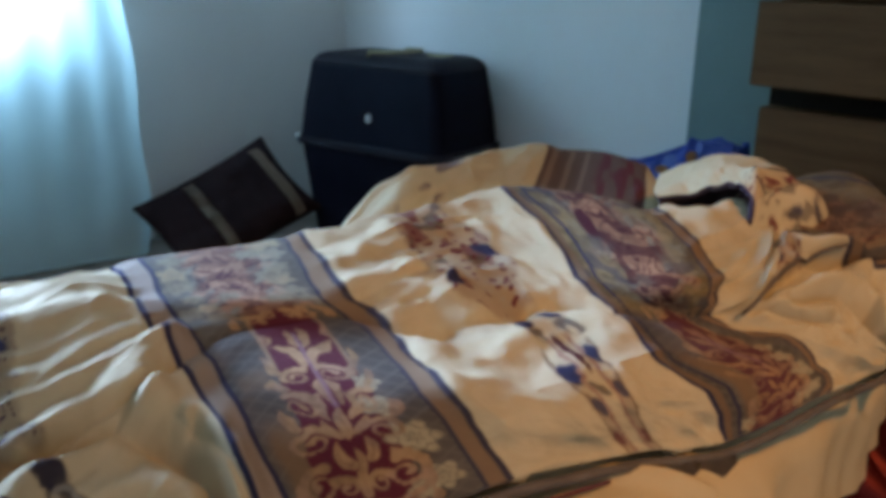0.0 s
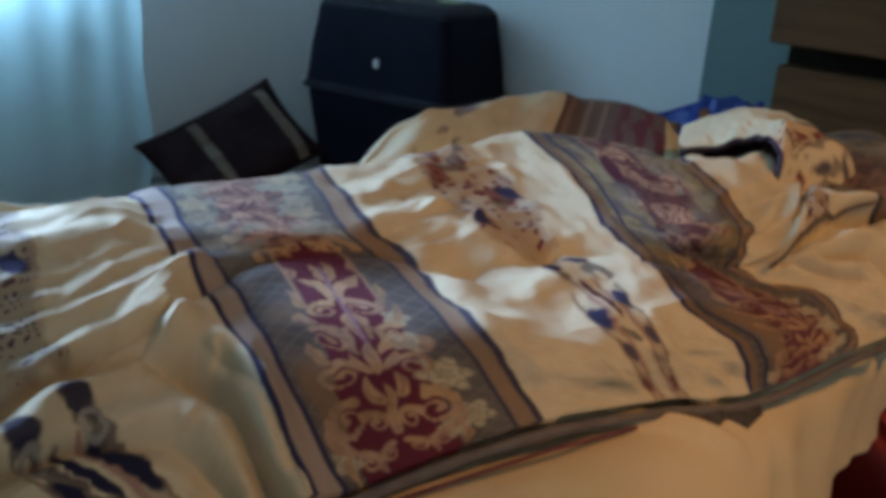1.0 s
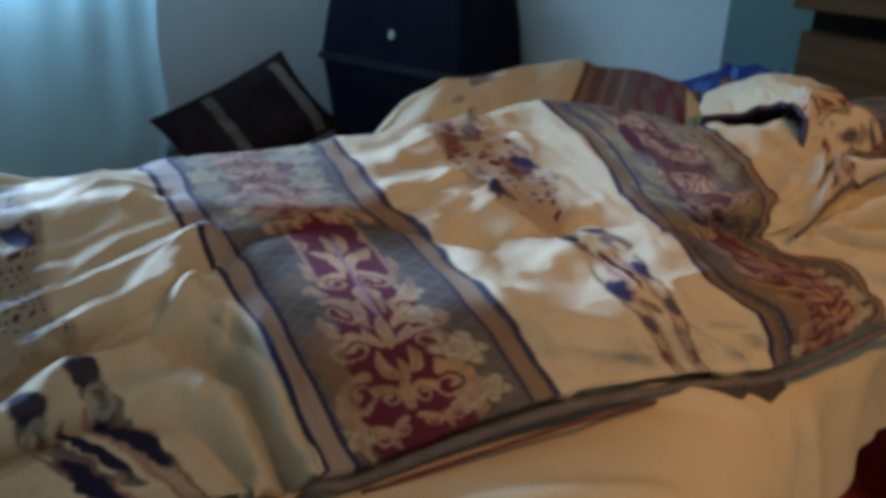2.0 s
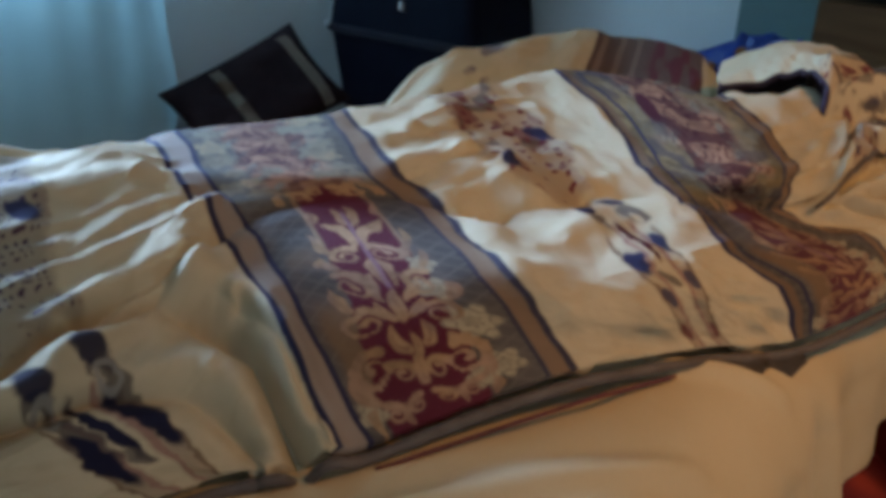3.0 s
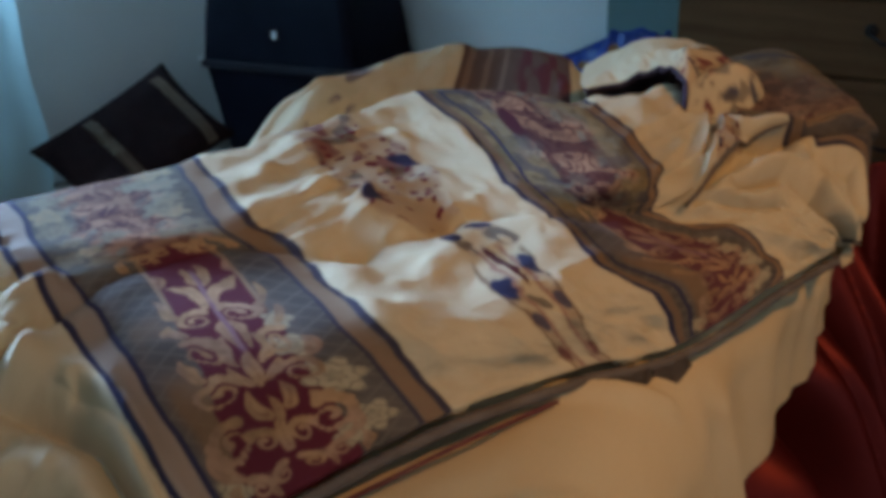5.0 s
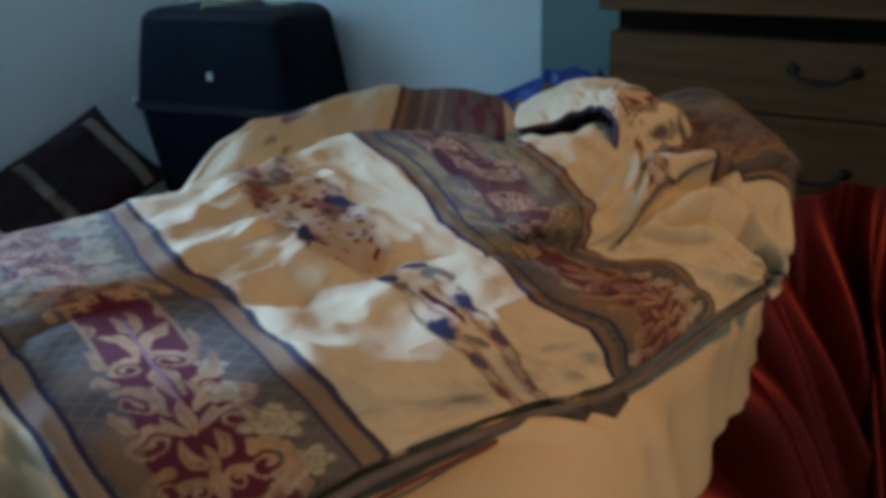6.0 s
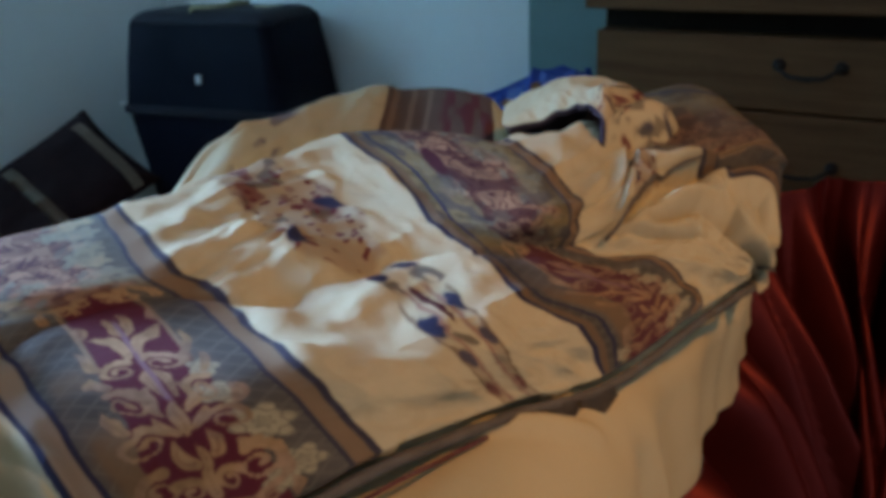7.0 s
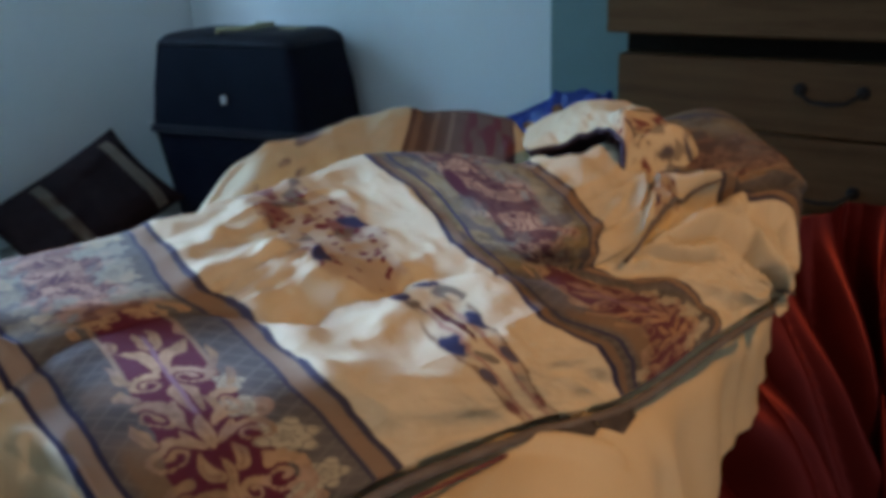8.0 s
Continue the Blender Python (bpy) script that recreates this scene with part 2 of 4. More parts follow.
base = box(X0 + 0.002, -1.585, Y1 - 0.016, Y1 - 0.001, GROUND + 0.001, GROUND + 0.085, 0.004)
box(X0 + 0.001, X0 + 0.016, -1.6, Y1 - 0.018, GROUND + 0.001, GROUND + 0.085, 0.004, bm=base)
structure("baseboard", base, TRIM, "white painted baseboard along the walls", "baseboard")

win = tagged(new("window_1"), "white framed window behind sheer curtain", "window", kind="structure")
fr = box(X0 - 0.11, X0 - 0.05, WIN_Y0, WIN_Y0 + 0.05, WIN_Z0, WIN_Z1, 0.004)
box(X0 - 0.11, X0 - 0.05, WIN_Y1 - 0.05, WIN_Y1, WIN_Z0, WIN_Z1, 0.004, bm=fr)
box(X0 - 0.11, X0 - 0.05, WIN_Y0 + 0.05, WIN_Y1 - 0.05, WIN_Z0, WIN_Z0 + 0.05, 0.004, bm=fr)
box(X0 - 0.11, X0 - 0.05, WIN_Y0 + 0.05, WIN_Y1 - 0.05, WIN_Z1 - 0.05, WIN_Z1, 0.004, bm=fr)
part("window_frame", fr, TRIM, win)
part("window_sill", box(X0 - 0.05, X0 + 0.03, WIN_Y0 - 0.03, WIN_Y1 + 0.03, WIN_Z0 - 0.03, WIN_Z0 - 0.002, 0.005), TRIM, win)

# ---- curtain ----
cy = np.linspace(0.78, 1.51, 170)
cz = np.linspace(-0.035, 2.20, 60)
Y, Z = np.meshgrid(cy, cz, indexing="ij")
sway = 0.4 + 0.6 * (1 - (Z + 0.035) / 2.235)
wave = np.sin(Y * 34 + 2.2 * np.sin(Y * 5.1)) * 0.005 + np.sin(Y * 13.7 + 1.0) * 0.010 * sway + (soft_noise(Y * 9, Z * 2.2, 1) - 0.5) * 0.03
edge = Y + step(1.1, 1.51, Y) * (0.020 * np.sin(Z * 4.0 + 0.7) + 0.012 * np.sin(Z * 11))
curtain_p = np.stack([X0 + 0.15 + wave + 0.05 * sway * step(0.9, 1.5, Y), edge, Z], -1)
curtain = thing("curtain", "sheer white curtain hanging over the bright window", "curtain")
panel = new("curtain_panel", grid_mesh("curtain_panel", curtain_p, CURTAIN))
panel.parent = curtain
part("hem", tube([tuple(v) for v in curtain_p[::3, 0]], 0.006, 6), CURTAIN, curtain, smooth=True)
part("rod", tube([(X0 + 0.15, -1.10, 2.215), (X0 + 0.15, 1.62, 2.215)], 0.012, 12), BRONZE, curtain, "dark metal curtain rod", True)

# ---- bed ----
BED = Matrix.Translation((-0.345, 0.80, 0)) @ Matrix.Rotation(radians(13.5), 4, "Z")
bed = thing("bed", "bed with thick mattress under a rumpled comforter", "bed", BED)
part("mattress", box(-1.0, -0.012, -1.15, 1.2, 0.30, 0.560, 0.078, 6), SHEET, bed, "cream covered mattress", True)
part("box_spring", box(-0.985, -0.035, -1.14, 1.19, 0.10, 0.298, 0.012, 2), BASE, bed, "grey box spring")
for lx in (-0.93, -0.07):
    for ly in (-1.05, 1.1):
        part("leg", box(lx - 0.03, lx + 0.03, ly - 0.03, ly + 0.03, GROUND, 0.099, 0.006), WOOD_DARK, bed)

# loose bed sheet over the near side of the mattress
su, sv = np.linspace(-1.1, 0.74, 460), np.linspace(0, 0.730, 190)
U, V = np.meshgrid(su, sv, indexing="ij")
rad = 0.09
arc = np.clip(V - 0.46, 0, rad * math.pi / 2) / rad
down = np.clip(V - 0.46 - rad * math.pi / 2, 0, None) * (1 + 0.05 * (soft_noise(U * 9, U * 0, 5) - 0.5))
sx = np.where(V < 0.46, V - 0.46 - rad, np.sin(arc) * rad - rad) + 0.012 + 0.17 * down
sz = 0.571 - (1 - np.cos(arc)) * rad - down
ripple = (0.010 * np.sin(U * 38 + 1.8 * np.sin(U * 11)) + 0.003 * np.sin(U * 70 + 2 * np.sin(U * 17))) * step(0.50, 0.66, V) * (1 - 0.7 * step(0.3, 0.6, U)) + 0.010 * (soft_noise(U * 14, V * 5, 2) - 0.5)
fold = np.zeros_like(U)
for u0, v0, u1, v1, w, a in ((-0.42, 0.10, -0.10, 0.52, 0.012, 0.012), (-0.20, 0.20, 0.06, 0.50, 0.010, 0.009), (0.02, 0.30, 0.12, 0.54, 0.009, 0.010), (-0.62, 0.22, -0.30, 0.50, 0.014, 0.008)):
    du0, dv0 = u1 - u0, v1 - v0
    q = np.clip(((U - u0) * du0 + (V - v0) * dv0) / (du0**2 + dv0**2), 0, 1)
    fold += a * np.exp(-((U - u0 - q * du0) ** 2 + (V - v0 - q * dv0) ** 2) / w**2)
sheet_p = np.stack([sx + ripple * step(0.48, 0.6, V), U, sz + fold * (1 - step(0.52, 0.58, V)) + 0.006 * (soft_noise(U * 7, V * 9, 3) - 0.3) + 0.018 * (1 - step(0.38, 0.56, V)) * step(-0.52, -0.38, U) * (1 - step(0.35, 0.60, U))], -1)
sheet_p[..., 1] += 0.15 * step(0.40, 0.74, U) * (1 - np.clip((V - 0.42) / 0.36, 0, 1))
sheet_p[..., 0] += (0.032 + 0.030 * (1 - step(0.56, 0.72, V))) * step(0.05, 0.45, U)
sheet_ob = new("bed_sheet", grid_mesh("bed_sheet", sheet_p, SHEET))
sheet_ob.matrix_world = BED
mod = sheet_ob.modifiers.new("thick", "SOLIDIFY")
mod.thickness, mod.offset = 0.003, -1
tagged(sheet_ob, "loose cream cotton sheet hanging over the mattress edge", "sheet")

# ---- comforter ----
# Lines of the cloth along its stripes, from the near binding to the crest
LINES = {}
LINES["panel_left"] = (0.105, ((-0.538, 0.169, 0.592), (-0.586, 0.138, 0.64), (-0.656, 0.123, 0.69), (-0.78, 0.13, 0.732), (-0.96, 0.17, 0.742)))
LINES["band_left"] = (0.27, ((-0.496, 0.265, 0.60), (-0.623, 0.287, 0.675), (-0.743, 0.313, 0.70), (-0.84, 0.32, 0.725), (-1.01, 0.36, 0.725)))
LINES["band_right"] = (0.50, ((-0.43, 0.47, 0.63), (-0.50, 0.46, 0.695), (-0.66, 0.52, 0.70), (-0.76, 0.52, 0.725), (-0.96, 0.61, 0.725)))
LINES["panel_mid"] = (0.665, ((-0.40, 0.64, 0.61), (-0.44, 0.59, 0.69), (-0.62, 0.68, 0.70), (-0.78, 0.76, 0.71), (-0.93, 0.80, 0.735)))
LINES["band_two_left"] = (0.83, ((-0.37, 0.76, 0.59), (-0.41, 0.72, 0.665), (-0.54, 0.78, 0.69), (-0.66, 0.83, 0.72), (-0.92, 0.99, 0.75)))
LINES["band_two_right"] = (1.06, ((-0.34, 0.94, 0.60), (-0.39, 0.94, 0.645), (-0.465, 0.885, 0.682), (-0.48, 0.89, 0.735), (-0.69, 1.04, 0.76)))
LINES["band_three"] = (1.39, ((-0.32, 1.11, 0.60), (-0.34, 1.08, 0.65), (-0.42, 1.21, 0.70), (-0.49, 1.20, 0.73), (-0.67, 1.40, 0.74)))
T_KNOTS = np.array([0, 0.15, 0.31, 0.46, 0.62, 0.78, 0.95, 1.07, 1.2])
FAR = np.array((-0.95, 0.30, 0.0))
# where the cloth swells again behind the crest; the other lines simply fall away
SWELL = {"panel_mid": (-1.225, 1.17, 0.724), "band_two_left": (-1.20, 1.45, 0.710), "band_two_right": (-1.02, 1.50, 0.705)}
knots, cage = [], []
for key, (s0, pts) in LINES.items():
    p = [np.array(q) for q in pts]
    if key in SWELL:
        top = np.array(SWELL[key])
        p.append((p[4] + top) / 2 + (0, 0, -0.075))
        p.append(top)
    else:
        p.append(p[4] + FAR * 0.07 + (0, 0, -0.08))
        p.append(p[4] + FAR * 0.14 + (0, 0, -0.20))
    p.append(p[6] + FAR * 0.09 + (0, 0, -0.14))
    p.append(p[7] + FAR * 0.02 + (0, 0, -0.16))
    knots.append(s0)
    cage.append(p)
# two lines between those above: the rounded end of the swelling, and the hollow under the folded corner
mid = hermite(np.array(knots), np.array(cage), np.array([0.545, 0.60, 1.20]))
for end, tip in zip(mid[:2], ((-1.205, 0.910, 0.660), (-1.205, 1.020, 0.722))):
    end[6] = tip
    end[5] = (end[4] + end[6]) / 2 + (0, 0, -0.08)
    end[7] = end[6] + FAR * 0.05 + (0, 0, -0.14)
    end[8] = end[7] + (0, 0, -0.16)
mid[2][3] = (-0.535, 1.13, 0.715)
mid[2][4:6, 2] += np.array((0.0, -0.03))
knots[3:3], cage[3:3] = [0.545, 0.60], [mid[0], mid[1]]
knots[8:8], cage[8:8] = [1.20], [mid[2]]
cage = np.array(cage)
first, last = cage[0], cage[-1]
# the cloth's end rounds off and turns under
turn_in = np.array([0.12, 0.72, 1.35, 1.9, 2.0, 1.8, 1.4, 1, 1])[:, None]
cage = np.concatenate([[first + (0.05, -0.62, 0.0)], [first + (0.02, -0.25, 0.01)], cage,
                       [last + turn_in * (0.025, 0.12, -0.005)], [last + turn_in * (0.01, 0.18, -0.07)], [last + turn_in * (-0.02, 0.15, -0.16)]])
S_KNOTS = np.array([-0.55, -0.15, *knots, 1.53, 1.63, 1.72])
s_axis = np.concatenate([np.linspace(-0.55, 0.0, 90)[:-1], np.linspace(0.0, 1.36, 1080)[:-1], np.linspace(1.36, 1.72, 140)])
t_axis = np.concatenate([np.linspace(0, 0.66, 520)[:-1], np.linspace(0.66, 1.2, 150)])
half = hermite(S_KNOTS, cage, s_axis)
quilt_p = np.swapaxes(hermite(T_KNOTS, np.swapaxes(half, 0, 1), t_axis), 0, 1)
S, T = np.meshgrid(s_axis, t_axis, indexing="ij")


def crease(s, t, s0, t0, s1, t1, w):
    dx, dy = s1 - s0, t1 - t0
    q = np.clip(((s - s0) * dx + (t - t0) * dy) / (dx * dx + dy * dy), 0, 1)
    return np.exp(-(((s - s0 - q * dx) ** 2 + (t - t0 - q * dy) ** 2) / w**2))


def lobe_edge(s):
    """Where the upper part of the cloth ends over the lower one, beyond the second band."""
    return np.interp(s, (1.05, 1.09, 1.121, 1.17, 1.223, 1.26, 1.302, 1.351, 1.40), (0.275, 0.285, 0.296, 0.325, 0.347, 0.355, 0.358, 0.340, 0.30))


# wrinkles and pulls of the cloth: from (s, t) to (s, t), width, height
WRINKLES_LEFT = ((0.15, 0.18, 0.175, 0.05, 0.03, 0.01), (0.08, 0.05, 0.17, 0.1, 0.016, -0.008), (-0.02, 0.345, 0.16, 0.335, 0.012, -0.012),
    (0.06, 0.385, 0.26, 0.355, 0.01, 0.012), (0.08, 0.425, 0.27, 0.395, 0.008, 0.012), (0.1, 0.405, 0.25, 0.38, 0.008, -0.008),
    (0.03, 0.47, 0.27, 0.43, 0.009, 0.012), (0.08, 0.51, 0.26, 0.465, 0.008, 0.009), (0.05, 0.56, 0.26, 0.52, 0.01, 0.01),
    (0.1, 0.535, 0.24, 0.5, 0.007, -0.007), (0.255, 0.13, 0.245, 0.06, 0.008, 0.008))
PULLS_MIDDLE = ((0.51, 0.36, 0.62, 0.395, 0.01, 0.01), (0.52, 0.445, 0.62, 0.47, 0.01, 0.01), (0.51, 0.4, 0.6, 0.425, 0.008, -0.008),
    (0.52, 0.5, 0.62, 0.53, 0.009, 0.008), (0.52, 0.31, 0.64, 0.275, 0.01, 0.009), (0.52, 0.285, 0.62, 0.25, 0.009, -0.008),
    (0.54, 0.21, 0.64, 0.235, 0.012, 0.008), (0.72, 0.14, 0.82, 0.1, 0.014, 0.01), (0.7, 0.26, 0.8, 0.3, 0.011, 0.009),
    (0.5, 0.16, 0.53, 0.05, 0.012, 0.008))
FOLDS_RIGHT = ((1.12, 0.44, 1.13, 0.6, 0.014, 0.012), (1.19, 0.42, 1.2, 0.6, 0.014, 0.01), (1.155, 0.45, 1.165, 0.6, 0.01, -0.01))


# the quilting seam across the cloth wanders: its t at given s
SEAM_S = (-0.5, 0.05, 0.105, 0.155, 0.196, 0.26, 0.305, 0.343, 0.402, 0.461, 0.484, 0.500, 0.520, 0.566, 0.60, 0.64, 0.71, 0.774, 0.80, 0.865, 0.92, 1.1)
SEAM_T = (0.30, 0.295, 0.315, 0.309, 0.280, 0.280, 0.311, 0.335, 0.355, 0.372, 0.345, 0.300, 0.280, 0.292, 0.284, 0.285, 0.335, 0.340, 0.305, 0.311, 0.300, 0.315)


def seam(s):
    """Height of the seam on the cloth, softened at its turns."""
    return sum(np.interp(s + k * 0.006, SEAM_S, SEAM_T) for k in (-2, -1, 0, 1, 2)) / 5


def relief(s, t):
    """Height of the padding: channels, puckers along them, lumps, creases."""
    h = np.zeros_like(s)
    wob = seam(s) - 0.315
    dd = (s - 0.27) - 0.56 * np.floor((s - 0.27) / 0.56)
    firm = np.maximum(0.45 + 0.45 * step(0.23, 0.27, dd) * (1 - step(0.52, 0.56, dd)), 1 - step(0.13, 0.26, s))
    d = t - 0.315 - wob
    left = 1 - step(0.13, 0.27, s)
    h -= (0.016 * firm + 0.008 * left) * np.exp(-(np.abs(d) / 0.014) ** 1.3)
    h += (0.010 * firm + 0.010 * left) * np.exp(-(((d + 0.034) / 0.026) ** 2)) + 0.004 * firm * np.exp(-(((d - 0.045) / 0.03) ** 2))
    d = t - 0.63 - 0.010 * np.sin(s * 17 + 1.0)
    h -= 0.010 * np.exp(-(np.abs(d) / 0.012) ** 1.2)
    # the brocade is stiffer than the cream panels and lies smoother
    soft = 1 - 0.62 * step(-0.005, 0.03, dd) * (1 - step(0.20, 0.24, dd))
    pucker = np.exp(-(((t - 0.345 - wob) / 0.06) ** 2)) + 0.6 * np.exp(-(((t - 0.285 - wob) / 0.04) ** 2))
    h += 0.0060 * soft * pucker * np.sin(s * 47 + 2.4 * np.sin(s * 13) + t * 6)
    fine = 0.45 + 0.55 * step(0.28, 0.34, t)
    h += 0.024 * (soft_noise(s * 10 + 3, t * 12, 4) - 0.5) * (0.3 + 0.7 * soft) + soft * fine * (0.012 * (soft_noise(s * 18, t * 20 + 4, 5) - 0.5) + 0.004 * (soft_noise(s * 46, t * 48, 6) - 0.5))
    ridge = 1 - np.abs(2 * soft_noise(s * 13 + t * 6, t * 15 - s * 3, 7) - 1)
    ridge2 = 1 - np.abs(2 * soft_noise(s * 9 - t * 14 + 5, t * 30 + s * 8, 2) - 1)
    h += soft * (0.0045 * (ridge**2 - 0.3) + 0.003 * fine * (ridge2**2 - 0.2))
    # tufts of the padding and the fine crinkle of washed cotton
    ru, rv = 0.87 * s + 0.5 * t, 0.87 * t - 0.5 * s
    h += soft * (0.006 * (soft_noise(ru * 25 + 2, rv * 23, 1) - 0.5) + 0.002 * (soft_noise(rv * 47, ru * 43 + 8, 3) - 0.5))
    h += 0.0010 * (soft_noise(ru * 95, rv * 88, 0) - 0.5) + 0.0004 * (soft_noise(rv * 190, ru * 170, 2) - 0.5)
    # long troughs in the left panel running down to the near edge, wrinkles along it behind the seam, pulls across the others
    for s0, t0, s1, t1, w, a in WRINKLES_LEFT + PULLS_MIDDLE + FOLDS_RIGHT:
        a, w = (a * 1.35, w * 1.1) if s0 < 0.26 and a < -0.015 else (a * 0.4, w * 1.3) if 0.5 < s0 < 1.0 else (a * 0.42, w * 1.9)
        h += a * crease(s, t + 0.012 * (soft_noise(s * 15, t * 15, int(1e4 * w) % 8) - 0.5), s0, t0, s1, t1, w) * (0.35 + 1.1 * soft_noise(s * 12 + 40 * s0, t * 9, 3))
    for s0, t0, w, a in ((0.575, 0.43, 0.016, 0.016), (0.60, 0.36, 0.014, 0.012), (0.555, 0.52, 0.013, 0.010), (0.74, 0.53, 0.016, 0.012), (0.73, 0.44, 0.018, 0.010)):
        h += a * np.exp(-(((s - s0) ** 2 + (t - t0) ** 2) / w**2))
    h = h * (0.45 + 0.55 * np.clip((soft - 0.38) / 0.62, 0, 1))
    # overlapping folds: a crease with a roll of cloth along one side
    for pts, w, a in ((((0.125, 0.300), (0.175, 0.265), (0.203, 0.185), (0.228, 0.100), (0.226, 0.0)), 0.013, 0.028), (((0.02, 0.21), (0.09, 0.20), (0.15, 0.12), (0.175, 0.02)), 0.014, 0.017),
                      (((0.235, 0.16), (0.255, 0.10), (0.262, 0.03)), 0.007, 0.009),
                      (((1.20, 0.275), (1.30, 0.245), (1.38, 0.19), (1.43, 0.10), (1.44, 0.0)), 0.012, 0.020), (((1.26, 0.38), (1.33, 0.335), (1.42, 0.30), (1.52, 0.29)), 0.011, 0.016),
                      (((1.13, 0.29), (1.20, 0.22), (1.25, 0.20)), 0.010, 0.010), (((1.40, 0.26), (1.47, 0.20), (1.52, 0.12)), 0.012, 0.012), (((1.16, 0.40), (1.24, 0.44), (1.27, 0.52)), 0.010, 0.012)):
        best, side = np.full(s.shape, 9.0), np.zeros_like(s)
        for (s0, t0), (s1, t1) in zip(pts, pts[1:]):
            dx, dy = s1 - s0, t1 - t0
            q = np.clip(((s - s0) * dx + (t - t0) * dy) / (dx * dx + dy * dy), 0, 1)
            r = np.hypot(s - s0 - q * dx, t - t0 - q * dy)
            n = ((s - s0) * dy - (t - t0) * dx) / math.hypot(dx, dy)
            side = np.where(r < best, -np.sign(n) * r, side)
            best = np.minimum(best, r)
        h += -a * np.exp(-((best / w) ** 1.5)) + 0.75 * a * np.exp(-(((side - 2.4 * w) / (1.7 * w)) ** 2)) * (best < 6 * w)
    d = t - lobe_edge(s)
    h += step(1.07, 1.12, s) * (1 - step(1.33, 1.38, s)) * (0.020 * step(-0.004, 0.006, d) * (1 - step(0.03, 0.12, d)) - 0.006 * np.exp(-((d + 0.012) / 0.012) ** 2))
    # the hollow under the folded corner
    h -= 0.045 * step(1.12, 1.17, s) * (1 - step(1.30, 1.36, s)) * step(0.555, 0.60, t + 0.25 * (s - 1.2)) * (1 - step(0.72, 0.8, t))
    return h


du, dv = np.gradient(quilt_p, axis=0), np.gradient(quilt_p, axis=1)
normal = np.cross(du, dv)
normal /= np.linalg.norm(normal, axis=-1, keepdims=True) + 1e-9
normal *= np.where(normal[..., 2:3].mean() < 0, -1, 1)
quilt_p = quilt_p + normal * relief(S, T)[..., None]

CREAM, MAROON, TAN, NAVY = np.array((0.52, 0.432, 0.262)), np.array((0.085, 0.014, 0.022)), np.array((0.33, 0.20, 0.095)), np.array((0.024, 0.025, 0.056))
TAUPE, SAGE, STRIPE = np.array((0.075, 0.064, 0.052)), np.array((0.16, 0.15, 0.105)), np.array((0.21, 0.135, 0.075))
SLATE = np.array((0.045, 0.040, 0.055))
PALE, LILAC = np.array((0.31, 0.26, 0.155)), np.array((0.20, 0.11, 0.12))


def lay(base, colour, mask):
    return base * (1 - mask[..., None]) + colour * mask[..., None]


def line(d, w):
    return 1 - step(w * 0.6, w * 1.3, np.abs(d))


def within(lo, hi, x, soft=0.002):
    return step(lo - soft / 2, lo + soft / 2, x) * (1 - step(hi - soft / 2, hi + soft / 2, x))


def spiral(x, y, r0, turns, w, hand=1, start=0.0):
    """A scroll that winds in to its middle."""
    r, a = np.hypot(x, y), np.arctan2(y, hand * x)
    ph = (a / (2 * math.pi) + turns * r / r0 + start) % 1.0
    return np.maximum((1 - step(w, w + 0.14, np.abs(ph - 0.5) * 2)) * (1 - step(r0 * 0.92, r0 * 1.05, r)), 1 - step(r0 * 0.16, r0 * 0.26, r))


def oval(x, y, rx, ry, turn=0.0):
    c, n = math.cos(turn), math.sin(turn)
    return 1 - step(0.8, 1.15, np.hypot((x * c + y * n) / rx, (-x * n + y * c) / ry))


def flower(x, y, r0, petals, turn):
    """A full flower head; gives its outline and its inner lines."""
    a, r = np.arctan2(y, x), np.hypot(x, y) / r0
    edge0 = 0.82 + 0.18 * np.cos(petals * a + turn)
    return 1 - step(edge0 - 0.08, edge0 + 0.10, r), line((r + 0.10 * np.cos(petals * a + turn)) % 0.42 - 0.21, 0.055)


def bend(a, c, e, n=12):
    """Points of a bow from a to e, drawn towards c."""
    u = np.linspace(0, 1, n)[:, None]
    return (1 - u) ** 2 * np.array(a) + 2 * u * (1 - u) * np.array(c) + u**2 * np.array(e)


def scroll(cx, cy, r, start, turns, hand=1, n=20):
    """Points of a volute that winds in from radius r."""
    u = np.linspace(0, 1, n)[:, None]
    a = start + hand * turns * 2 * math.pi * u
    return np.array((cx, cy)) + r * (1 - 0.80 * u) * np.concatenate([np.cos(a), np.sin(a)], 1)


def stroke(x, y, pts, thick, shape):
    """Cover of a leaf or scroll of changing thickness along its points."""
    u = np.linspace(0, 1, len(pts))
    if shape == "leaf":
        r = 0.80 * thick * np.sin(math.pi * (0.12 + 0.86 * u)) ** 0.8
    else:
        r = 0.78 * thick * (0.55 + 0.45 * np.cos(u * 5.0)) * (1 - 0.45 * u) + thick * 0.22
    best = np.full(x.shape, 1e3)
    for (px, py), rr in zip(pts, r):
        best = np.minimum(best, np.hypot(x - px, y - py) - rr)
    best[:] = np.minimum(best, 30)
    return 1 - step(-0.5, 0.7, best)


